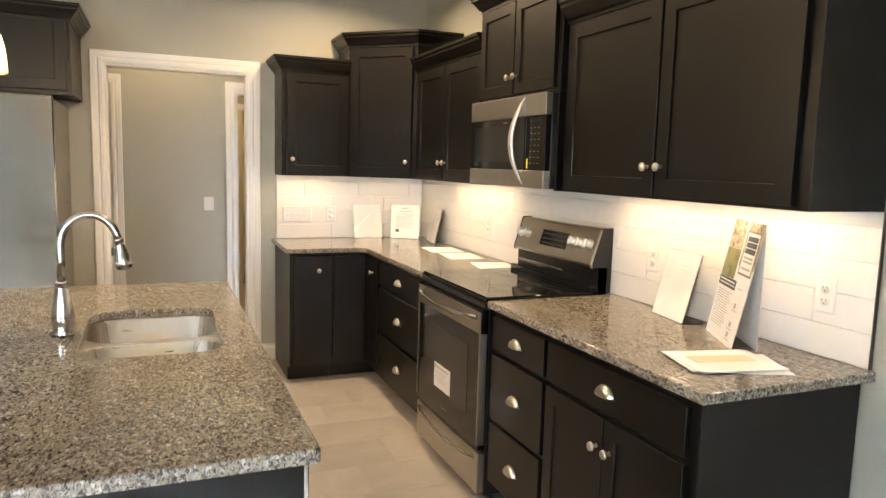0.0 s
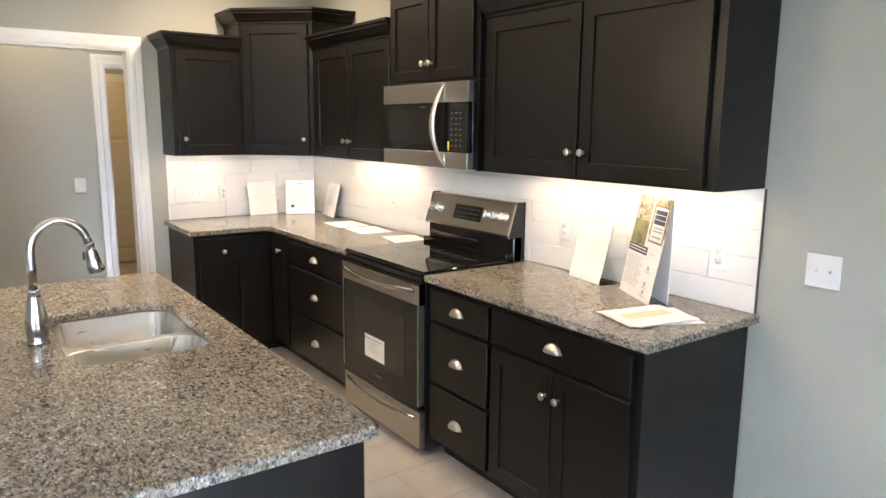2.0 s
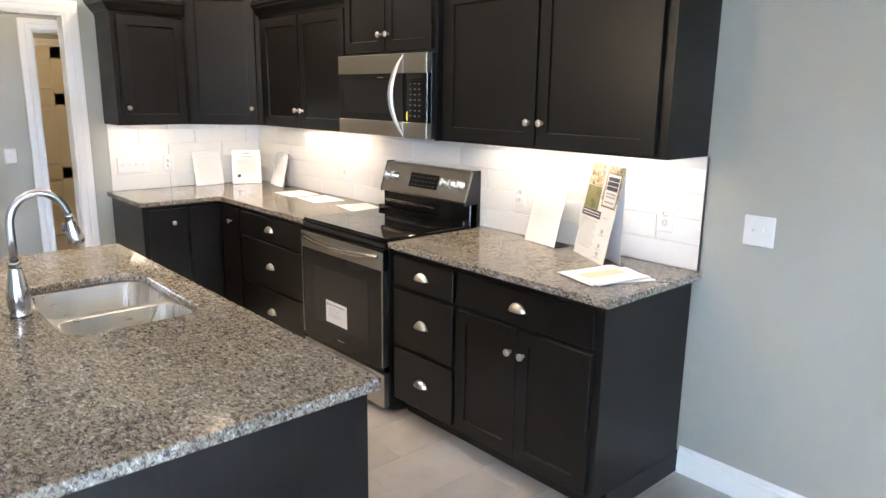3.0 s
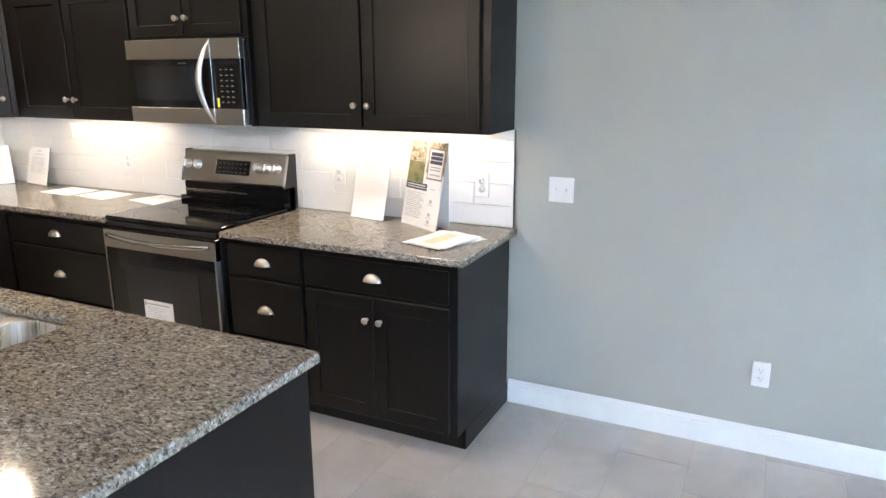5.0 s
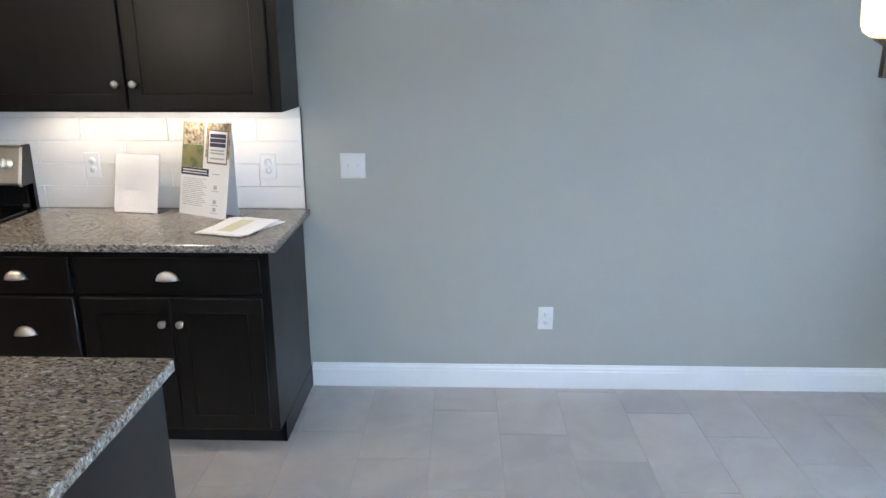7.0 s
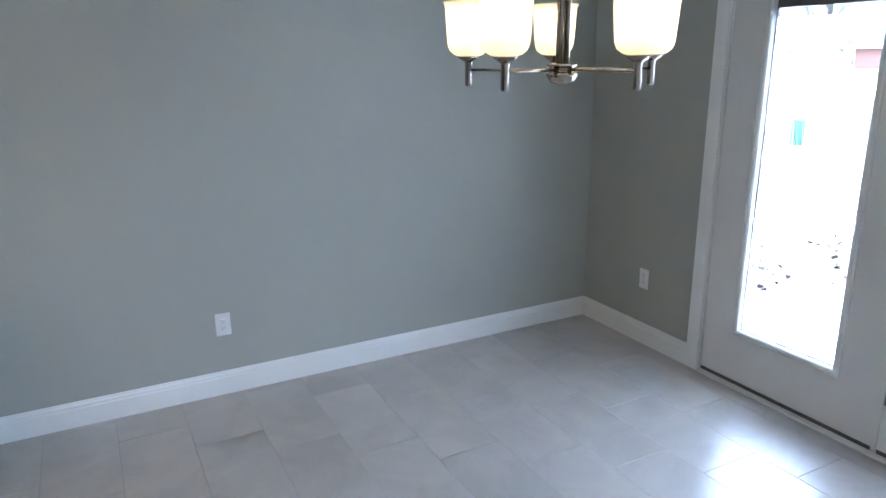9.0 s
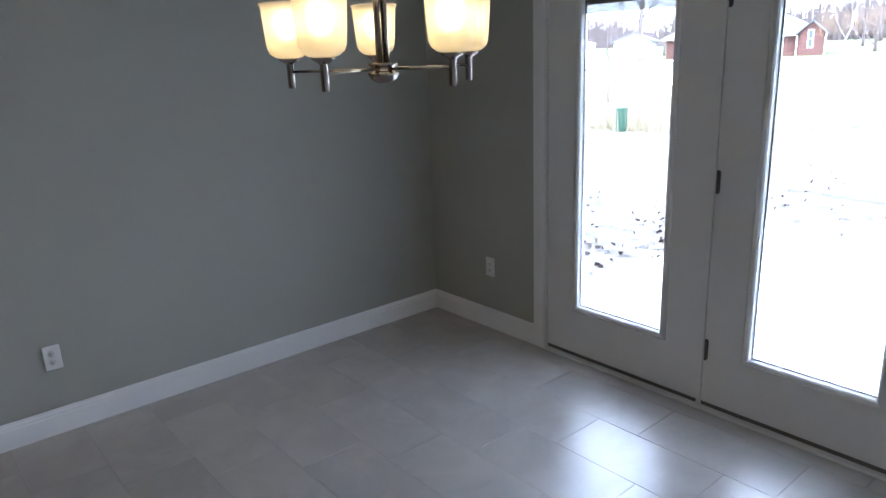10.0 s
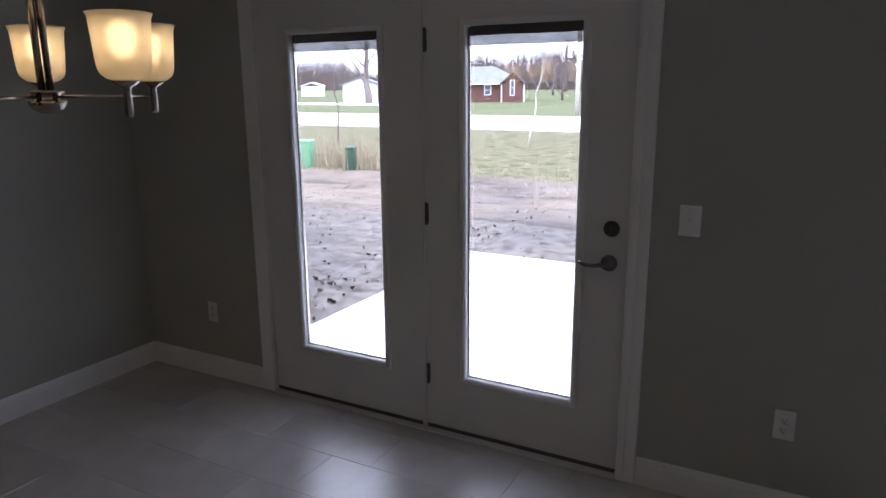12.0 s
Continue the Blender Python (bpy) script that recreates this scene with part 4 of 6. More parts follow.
for s in (0, 1):
    bm = bmesh.new()
    x0, x1 = (0.0095, 0.0158) if s == 0 else (RW - 0.0158, RW - 0.004)
    prof2 = [(0.515, 1.026), (0.510, 1.040), (0.561, 1.198), (0.572, 1.205), (0.618, 1.205), (0.618, 0.9065), (0.5495, 0.9065), (0.5495, 1.026)]
    p0 = [bm.verts.new((x0, y, z)) for y, z in prof2]
    p1 = [bm.verts.new((x1, y, z)) for y, z in prof2]
    bm.faces.new(p0), bm.faces.new(p1)
    for i in range(8):
        bm.faces.new((p0[i], p0[(i + 1) % 8], p1[(i + 1) % 8], p1[i]))
    cap = part("end_cap", bm, M_BLACKPL, r)
    bm = bmesh.new()
    trim = [(0.5135, 1.024), (0.5075, 1.040), (0.5585, 1.199), (0.5605, 1.1975), (0.5105, 1.040), (0.5165, 1.024)]
    q0 = [bm.verts.new((x0 - 0.0008, y, z)) for y, z in trim]
    q1 = [bm.verts.new((x1 + 0.0008, y, z)) for y, z in trim]
    bm.faces.new(q0), bm.faces.new(q1)
    for i in range(6):
        bm.faces.new((q0[i], q0[(i + 1) % 6], q1[(i + 1) % 6], q1[i]))
    part("edge_trim", bm, M_KNOB, cap, "bright metal edge strip")
slope = Matrix.Translation((0, 0.540, 1.1165)) @ Matrix.Rotation(-math.atan2(0.05, 0.153), 4, "X")


def on_slope(bm):
    bmesh.ops.transform(bm, matrix=slope, verts=bm.verts)
    return bm


ds = part("display", on_slope(slab(0.265, 0.505, -0.003, 0.004, -0.040, 0.042, bevel=0.001)), M_DISPLAY, cp)
part("display_frame", on_slope(slab(0.258, 0.2645, -0.0035, 0.004, -0.042, 0.044, bevel=0.0008)), M_CHROME, cp)
for i in range(7):
    for z in (-0.028, -0.005, 0.02):
        part("display_mark", on_slope(slab(0.285 + 0.03 * i, 0.300 + 0.03 * i, -0.0036, -0.003, z, z + 0.004)), M_KEY, ds)
for kx in (0.052, 0.128, 0.560, 0.625, 0.690):
    bm = bmesh.new()
    lathe(bm, [(0, 0), (0.027, 0), (0.027, -0.006), (0.021, -0.008), (0.0195, -0.026), (0.0165, -0.029), (0, -0.029)], (kx, 0.0, 0.008), "y", 24)
    box(bm, kx - 0.004, kx + 0.004, -0.036, -0.028, -0.012, 0.028, 0.001)
    kb = part("control_knob", on_slope(bm), M_KNOB, cp, "bright metal control knob")
od = part("oven_door", slab(0.004, RW - 0.004, -0.032, 0.004, 0.235, 0.862, bevel=0.003), M_BLACKGL, r, "black glass oven door")
part("door_trim", boxes([(0.003, RW - 0.003, -0.036, -0.0325, 0.758, 0.850), (0.003, 0.013, -0.037, -0.002, 0.26, 0.757), (RW - 0.013, RW - 0.003, -0.037, -0.002, 0.26, 0.757)], 0.001), M_STEELX, od, "stainless oven door trim")
bm = bmesh.new()
pts = [(0.035 + (RW - 0.07) * i / 14, -0.040 - 0.036 * math.sin(math.pi * i / 14) ** 0.6, 0.826 - 0.012 * math.sin(math.pi * i / 14)) for i in range(15)]
tube(bm, pts, 0.0115, 12)
part("handle", bm, M_CHROME, od, "bowed stainless oven handle")
part("vent_strip", slab(0.01, RW - 0.01, -0.016, 0.004, 0.868, 0.888), M_BLACKPL, r)
part("inner_window", slab(0.13, RW - 0.13, -0.0335, -0.0322, 0.36, 0.68, bevel=0.0005), M_DISPLAY, od)
tg = part("paper_tag", slab(0.245, 0.445, -0.0350, -0.0340, 0.378, 0.500), M_PAPER, od, "white paper tag taped to the oven door")
part("tag_print", boxes([(0.268, 0.42, -0.0355, -0.0351, 0.478, 0.484), (0.252, 0.262, -0.0355, -0.0351, 0.472, 0.490)] + [(0.268, 0.40 - 0.02 * (i % 3), -0.0355, -0.0351, 0.462 - 0.012 * i, 0.464 - 0.012 * i) for i in range(5)]), M_FAINT, tg)
part("badge", slab(0.352, 0.412, -0.0336, -0.0331, 0.292, 0.298), M_KEY, od)
dr = part("warming_drawer", slab(0.004, RW - 0.004, -0.030, 0.004, 0.040, 0.222, bevel=0.003), M_STEELX, r, "stainless storage drawer")
bm = bmesh.new()
pts = [(0.04 + (RW - 0.08) * i / 14, -0.030 - 0.034 * math.sin(math.pi * i / 14) ** 0.6, 0.196 - 0.016 * math.sin(math.pi * i / 14)) for i in range(15)]
tube(bm, pts, 0.010, 12)
part("handle", bm, M_CHROME, dr, "bowed stainless drawer handle")

# ---- microwave ----
m = thing("microwave", "over-the-range microwave in stainless steel and black glass with a curved handle", "microwave", (-0.360, 2.040, 1.380), -90)
MW, MH = 0.762, 0.414
part("body", slab(0.0, MW, 0.0, 0.34, 0.0, MH, bevel=0.003), M_BLACKPL, m)
d = part("door", slab(0.001, 0.575, -0.028, -0.001, 0.002, MH - 0.002, bevel=0.003), M_BLACKGL, m, "black glass microwave door")
part("upper_trim", slab(0.000, 0.576, -0.032, -0.0005, MH - 0.096, MH, bevel=0.002), M_STEELX, d)
part("lower_trim", slab(0.000, 0.576, -0.032, -0.0005, 0.0, 0.078, bevel=0.002), M_STEELX, d)
c = part("control_panel", slab(0.579, MW - 0.001, -0.028, -0.001, 0.002, MH - 0.002, bevel=0.003), M_BLACKGL, m, "black microwave control panel")
part("upper_trim", slab(0.578, MW, -0.032, -0.0005, MH - 0.096, MH, bevel=0.002), M_STEELX, c)
part("lower_trim", slab(0.578, MW, -0.032, -0.0005, 0.0, 0.078, bevel=0.002), M_STEELX, c)
part("window_mesh", slab(0.05, 0.47, -0.0287, -0.0282, 0.115, 0.285), M_DISPLAY, d)
for i in range(3):
    for j in range(7):
        part("key_mark", slab(0.628 + 0.034 * i, 0.642 + 0.034 * i, -0.0292, -0.0282, 0.108 + 0.026 * j, 0.112 + 0.026 * j), M_KEY, c)
part("display", slab(0.625, 0.735, -0.0290, -0.0282, 0.290, 0.308), M_DISPLAY, c)
part("sticker", slab(0.600, 0.613, -0.0290, -0.0282, 0.086, 0.130), M_YELLOW, c, "small yellow sticker")
part("badge", slab(0.36, 0.41, -0.0294, -0.0287, 0.296, 0.300), M_KEY, d)
bm = bmesh.new()
rings = []
for i in range(19):
    u = i / 18
    arc = math.sin(math.pi * u)
    hx, hy, hz = 0.572 - 0.040 * arc, -0.030 - 0.046 * arc ** 0.8, 0.012 + 0.392 * u
    w_, t_ = 0.004 + 0.0155 * arc ** 0.7, 0.003 + 0.008 * arc
    rings.append([bm.verts.new((hx + w_ * math.cos(a_), hy + t_ * math.sin(a_), hz)) for a_ in [math.pi * j / 6 for j in range(12)]])
for p, q in zip(rings, rings[1:]):
    for j in range(12):
        bm.faces.new((p[j], p[(j + 1) % 12], q[(j + 1) % 12], q[j])).smooth = True
bm.faces.new(rings[0]), bm.faces.new(rings[-1])
part("handle", bm, M_KNOB, d, "curved stainless microwave handle")
part("vent_grille", boxes([(0.06 + 0.22 * i, 0.24 + 0.22 * i, 0.05, 0.13, -0.004, -0.0005) for i in range(3)]), M_STEEL, m)

# ---- island ----
IX0, IX1, IY0, IY1 = -2.80, -1.640, -0.028, 2.010


def rounded(x0, x1, y0, y1, rad, n=5):
    out = []
    for cx, cy, a in ((x1 - rad, y1 - rad, 0), (x0 + rad, y1 - rad, 90), (x0 + rad, y0 + rad, 180), (x1 - rad, y0 + rad, 270)):
        out += [(cx + rad * math.cos(radians(a + 90 * i / n)), cy + rad * math.sin(radians(a + 90 * i / n))) for i in range(n + 1)]
    return out


SX0, SX1, SY0, SY1 = -2.160, -1.752, 0.775, 1.430
counter("island_countertop", rounded(IX0, IX1, IY0, IY1, 0.012, 3), "large speckled grey-brown granite island top with sink cut-out", [rounded(SX0, SX1, SY0, SY1, 0.085, 8)])
isl = thing("kitchen_island", "espresso kitchen island base with flat panels under the granite top", "kitchen island", (0, 0, 0), 0)
IZ = COUNTER - 0.0315
bm = boxes([(IX0 + 0.25, IX1 - 0.030, IY0 + 0.034, IY0 + 0.052, 0.10, IZ), (IX0 + 0.25, IX1 - 0.030, IY1 - 0.052, IY1 - 0.034, 0.10, IZ), (IX0 + 0.25, IX0 + 0.268, IY0 + 0.052, IY1 - 0.052, 0.0, IZ), (IX1 - 0.048, IX1 - 0.030, IY0 + 0.052, IY1 - 0.052, 0.10, IZ), (IX0 + 0.25, IX1 - 0.1, IY0 + 0.052, IY1 - 0.052, 0.10, 0.118)])
part("body", bm, M_WOOD, isl)
part("end_panel", slab(IX0 + 0.25, IX1 - 0.030, IY0 + 0.026, IY0 + 0.0335, 0.0, IZ), M_WOOD, isl, "flat espresso end panel")
part("toe_kick", slab(IX0 + 0.27, IX1 - 0.115, IY0 + 0.053, IY1 - 0.04, 0.0, 0.0995), M_WOOD, isl)
for a, b, nm in ((0.05, 0.62, "dish"), (0.64, 1.06, "a"), (1.07, 1.49, "b"), (1.51, 1.95, "c")):
    d = part("door", slab(IX1 - 0.0295, IX1 - 0.010, a, b, 0.118, 0.846 if nm != "dish" else 0.86, bevel=0.0015), M_STEEL if nm == "dish" else M_WOOD, isl, "stainless dishwasher front" if nm == "dish" else "")

sk = thing("kitchen_sink", "undermount stainless double-bowl sink in the island", "sink", (0, 0, 0), 0)


def bowl(name, x0, x1, y0, y1, depth, rad, lip):
    bm = bmesh.new()
    rings = []
    zt = COUNTER - 0.033 - lip
    for off, z in ((0.0, zt), (0.004, zt - 0.006), (0.012, zt - depth + 0.03), (0.022, zt - depth + 0.010), (0.040, zt - depth), (0.09, zt - depth - 0.003)):
        rr = max(rad - off * 0.4, 0.012)
        rings.append([bm.verts.new((x, y, z)) for x, y in rounded(x0 + off, x1 - off, y0 + off, y1 - off, rr)])
    for p, q in zip(rings, rings[1:]):
        for i in range(len(p)):
            fc = bm.faces.new((p[i], p[(i + 1) % len(p)], q[(i + 1) % len(p)], q[i]))
            fc.smooth = True
    bm.faces.new(rings[-1]).smooth = True
    bmesh.ops.recalc_face_normals(bm, faces=bm.faces)
    bmesh.ops.solidify(bm, geom=bm.faces[:], thickness=0.0012)
    b = part(name, bm, M_SINK, sk, "stainless sink bowl")
    bm = bmesh.new()
    cx, cy = (x0 + x1) / 2, (y0 + y1) / 2
    lathe(bm, [(0.0, 0.004), (0.02, 0.004), (0.028, 0.008), (0.045, 0.009), (0.048, 0.006), (0.048, 0.0), (0, 0)], (cx, cy, zt - depth - 0.003), "z", 24)
    part("drain", bm, M_CHROME, b)


YM = 1.068
bowl("bowl", SX0 - 0.004, SX1 + 0.004, YM + 0.010, SY1 + 0.004, 0.215, 0.088, 0.0)
bowl("bowl", SX0 - 0.004, SX1 + 0.004, SY0 - 0.004, YM - 0.010, 0.175, 0.088, 0.0)
bm = bmesh.new()
edges = []
for loop in ([(SX0 - 0.03, SY0 - 0.03), (SX1 + 0.03, SY0 - 0.03), (SX1 + 0.03, SY1 + 0.03), (SX0 - 0.03, SY1 + 0.03)],
             rounded(SX0 - 0.004, SX1 + 0.004, YM + 0.010, SY1 + 0.004, 0.088), rounded(SX0 - 0.004, SX1 + 0.004, SY0 - 0.004, YM - 0.010, 0.088)):
    vs = [bm.verts.new((x, y, COUNTER - 0.0328)) for x, y in loop]
    edges += [bm.edges.new((vs[i], vs[(i + 1) % len(vs)])) for i in range(len(vs))]
bmesh.ops.triangle_fill(bm, use_beauty=True, use_dissolve=False, edges=edges)
part("flange", bm, M_SINK, sk, "flat steel rim between the bowls")

fa = thing("kitchen_faucet", "satin nickel gooseneck pull-down faucet on the island", "faucet", (-2.214, 1.085, COUNTER), 0)
bm = bmesh.new()
lathe(bm, [(0, 0), (0.030, 0), (0.030, 0.008), (0.028, 0.012), (0.033, 0.04), (0.034, 0.06), (0.030, 0.092), (0.0235, 0.125), (0.0185, 0.150), (0.0165, 0.162), (0.020, 0.165), (0.020, 0.171), (0.0155, 0.175), (0, 0.175)], (0, 0, 0), "z", 28)
part("base", bm, M_CHROME, fa)
bm = bmesh.new()
R_ = 0.082
pts = [(0, 0, 0.174), (0, 0, 0.24), (0, 0, 0.285)] + [(R_ - R_ * math.cos(radians(a)), 0, 0.285 + 0.096 * math.sin(radians(a))) for a in range(12, 169, 12)] + [(2 * R_ - 0.001, 0, 0.305)]
tube(bm, pts, 0.0125, 16)
part("spout", bm, M_CHROME, fa)
bm = bmesh.new()
lathe(bm, [(0, 0.0), (0.012, 0.0), (0.0155, -0.004), (0.0155, -0.010), (0.013, -0.014), (0.016, -0.03), (0.022, -0.06), (0.026, -0.085), (0.024, -0.098), (0.019, -0.102), (0, -0.100)], (0, 0, 0), "z", 24)
bmesh.ops.rotate(bm, verts=bm.verts, cent=(0, 0, 0), matrix=Matrix.Rotation(radians(-10), 3, "Y"))
bmesh.ops.translate(bm, verts=bm.verts, vec=(2 * R_ - 0.001, 0, 0.307))
part("spray_head", bm, M_CHROME, fa, "bell-shaped spray head")
part("spray_button", slab(2 * R_ - 0.022, 2 * R_ - 0.014, -0.006, 0.006, 0.25, 0.277, bevel=0.002), M_SLOT, fa)
bm = bmesh.new()
tube(bm, [(0, 0.026, 0.09), (0.002, 0.05, 0.10), (0.004, 0.075, 0.115)], [0.008, 0.006, 0.005], 10)
part("lever", bm, M_CHROME, fa)

# ---- things on the counters ----


def sheet(name, x, y, turn, label, w=0.216, h=0.279, z=COUNTER, marks=3, mat=None, lift=0.0):
    s = thing(name, label, "paper sheet", (x, y, z), turn)
    part("sheet", slab(-w / 2, w / 2, -h / 2, h / 2, 0.0004 + lift, 0.0012 + lift), mat or M_PAPER, s)
    rows_ = [(-0.03, 0.03, h * 0.36, h * 0.38, 0.0013 + lift, 0.0015 + lift)] + [(-w * 0.36, w * (0.36 - 0.05 * (i % 3)), h * 0.25 - 0.02 * i, h * 0.25 - 0.02 * i + 0.0035, 0.0013 + lift, 0.0015 + lift) for i in range(marks)]
    part("print", boxes(rows_), M_FAINT, s)
    return s


sheet("paper_sheet", -0.168, 2.935, -4, "white printed sheet lying on the granite near the tile wall")
sheet("paper_sheet", -0.174, 2.614, -6, "white printed sheet lying beside another on the granite")
sheet("paper_sheet", -0.160, 2.175, -12, "white printed sheet lying on the granite beside the range")
st = thing("paper_stack", "loose stack of white printed sheets with a green and yellow picture", "paper stack", (-0.372, 0.212, COUNTER), 0)
for i, (dx, dy, tn) in enumerate(((0.020, -0.012, 66), (0.008, 0.006, 82), (-0.008, 0.004, 74), (0.0, -0.002, 78))):
    bm = slab(-0.108, 0.108, -0.14, 0.14, 0.0005 + 0.0022 * i, 0.0022 + 0.0022 * i)
    bmesh.ops.rotate(bm, verts=bm.verts, cent=(0, 0, 0), matrix=Matrix.Rotation(radians(tn), 3, "Z"))
    bmesh.ops.translate(bm, verts=bm.verts, vec=(dx, dy, 0))
    sh = part("sheet", bm, M_PAPER, st)
bm = slab(-0.02, 0.045, -0.10, 0.10, 0.0093, 0.0096)
bmesh.ops.rotate(bm, verts=bm.verts, cent=(0, 0, 0), matrix=Matrix.Rotation(radians(78), 3, "Z"))
part("print", bm, M_PFAINT, sh)


def stand_frame(name, p, q, h, lean, label, faint=False, logo=False, glass=False):
    """A leaning sign holder whose foot runs from p to q on the counter."""
    p, q = Vector((*p, 0)), Vector((*q, 0))
    w = (q - p).length
    t = math.degrees(math.atan2((q - p).y, (q - p).x))
    s = thing(name, label, "sign holder", ((p.x + q.x) / 2, (p.y + q.y) / 2, COUNTER), t)

    def tip(bm):
        bmesh.ops.rotate(bm, verts=bm.verts, cent=(0, 0, 0), matrix=Matrix.Rotation(radians(-lean), 3, "X"))
        return bm
    part("sheet", tip(slab(-w / 2 + 0.003, w / 2 - 0.003, 0.0025, 0.0035, 0.003, h - 0.003)), M_SHEET if not faint else M_VEIL, s)
    fp = part("front_panel", tip(slab(-w / 2, w / 2, 0.0, 0.002, 0.0, h, bevel=0.0006)), M_ACRYL, s, "clear acrylic front")
    fp.visible_shadow = False
    part("rear_panel", tip(slab(-w / 2, w / 2, 0.004, 0.0065, 0.0, h, bevel=0.0006)), M_ACRYL, s, "clear acrylic back")
    foot = 2 * h * math.sin(radians(lean)) * 0.55 + 0.02
    part("foot_panel", slab(-w / 2, w / 2, 0.0, foot, 0.0, 0.0022), M_ACRYL, s)
    rows_ = [(-0.025, 0.025, 0.0018, 0.0024, h * 0.88, h * 0.905), (-w * 0.22, w * 0.22, 0.0018, 0.0024, h * 0.79, h * 0.805)]
    rows_ += [(-w * 0.33, w * (0.33 - 0.04 * (i % 4)), 0.0018, 0.0024, h * 0.72 - h * 0.034 * i, h * 0.728 - h * 0.034 * i) for i in range(13)]
    part("print", tip(boxes(rows_)), M_PALEINK if faint else M_FAINT, s)
    if logo:
        part("seal", tip(slab(-w * 0.32, -w * 0.2, 0.0014, 0.0017, h * 0.2, h * 0.28)), M_INKD, s)
    return s


stand_frame("sign_holder", (-0.567, 3.700), (-0.342, 3.712), 0.262, 13, "leaning clear acrylic sign holder with a white page", faint=True)
stand_frame("sign_holder", (-0.300, 3.665), (-0.100, 3.575), 0.262, 9, "clear acrylic sign holder with printed page and dark seal", logo=True)
stand_frame("sign_holder", (-0.062, 3.520), (-0.105, 3.250), 0.255, 13, "narrow-looking clear acrylic sign holder leaning toward the tile")
stand_frame("sign_holder", (-0.098, 0.880), (-0.135, 0.660), 0.268, 14, "clear acrylic sign holder with a pale page before an outlet", faint=True)

# tall folded brochure
P0, P1 = Vector((-0.100, 0.575, 0)), Vector((-0.240, 0.315, 0))
bw, bh = (P1 - P0).length, 0.415
br = thing("brochure", "tall folded advertising card with garden photo and navy title", "brochure", ((P0.x + P1.x) / 2, (P0.y + P1.y) / 2, COUNTER), math.degrees(math.atan2((P1 - P0).y, (P1 - P0).x)))


def lean_(bm, deg=-11):
    bmesh.ops.rotate(bm, verts=bm.verts, cent=(0, 0, 0), matrix=Matrix.Rotation(radians(deg), 3, "X"))
    return bm


part("front_leaf", lean_(slab(-bw / 2, bw / 2, 0, 0.0012, 0, bh)), M_PAPER, br)
bm = slab(-bw / 2, bw / 2, 0, 0.0012, 0, bh)
bmesh.ops.rotate(bm, verts=bm.verts, cent=(0, 0, 0), matrix=Matrix.Rotation(radians(-0.2), 3, "X"))
bmesh.ops.translate(bm, verts=bm.verts, vec=(0, bh * math.sin(radians(11)), 0))
part("rear_leaf", bm, M_PAPER, br)
F0, F1 = -0.0006, -0.0002


def art(name, mat, rows_):
    part(name, lean_(boxes(rows_)), mat, br)


art("photo", M_PTREE, [(-bw / 2, -0.012, F0, F1, 0.315, bh), (0.001, bw / 2, F0, F1, 0.262, bh)])
art("photo", M_PGREEN, [(-bw / 2, -0.012, F0, F1, 0.212, 0.314)])
art("title_block", M_NAVY, [(-bw / 2, 0.028, F0 - 0.0004, F1 - 0.0004, 0.178, 0.211)])
art("inset_frame", M_PBROWN, [(0.012, bw / 2 - 0.012, F0 - 0.0004, F1 - 0.0004, 0.236, 0.385)])
art("inset_card", M_PAPER, [(0.019, bw / 2 - 0.019, F0 - 0.0008, F1 - 0.0008, 0.243, 0.378)])
art("inset_title", M_NAVY, [(0.026, bw / 2 - 0.026, F0 - 0.0012, F1 - 0.0012, z, z + 0.017) for z in (0.350, 0.330, 0.310)])
art("inset_print", M_INK, [(0.032, bw / 2 - 0.032, F0 - 0.0012, F1 - 0.0012, z, z + 0.007) for z in (0.292, 0.279, 0.256)])
art("title_print", M_PAPER, [(-bw / 2 + 0.010, 0.015, F0 - 0.0008, F1 - 0.0008, 0.198, 0.203), (-bw / 2 + 0.010, 0.020, F0 - 0.0008, F1 - 0.0008, 0.187, 0.191)])
art("body_print", M_INK, [(-bw / 2 + 0.014, 0.018 - 0.009 * ((i * 7) % 4), F0, F1, 0.162 - 0.0085 * i, 0.1645 - 0.0085 * i) for i in range(15)])
for z in (0.028, 0.062, 0.125):
    art("side_picture", M_INK, [(0.062, 0.082, F0, F1, z, z + 0.017)])
for z in (0.019, 0.053, 0.116, 0.190):
    art("side_line", M_INK, [(0.050, 0.095, F0, F1, z, z + 0.003)])
part("business_card", slab(0.128, 0.155, -0.02, 0.03, 0.0, 0.002), M_INKD, br)

# ---- chandelier over the dining space ----
CHX, CHY, CHZ, CR, CPH = CHAND
ch = thing("chandelier", "five-light brushed nickel chandelier with lit frosted amber glass shades", "chandelier", (CHX, CHY, CHZ), 0)
bm = bmesh.new()
lathe(bm, [(0, -0.028), (0.018, -0.026), (0.032, -0.018), (0.040, -0.006), (0.040, 0.0), (0.031, 0.002), (0.031, 0.016), (0.038, 0.018), (0.038, 0.023), (0.022, 0.025), (0, 0.025)], (0, 0, 0), "z", 28)
part("hub", bm, M_LAMPMETAL, ch)
for a in range(0, 360, 90):
    bm = bmesh.new()
    tube(bm, [(0.0125 * math.cos(radians(a + 20)), 0.0125 * math.sin(radians(a + 20)), 0.02), (0.0125 * math.cos(radians(a + 20)), 0.0125 * math.sin(radians(a + 20)), 0.50)], 0.0068, 10)
    part("rod", bm, M_LAMPMETAL, ch)
bm = bmesh.new()
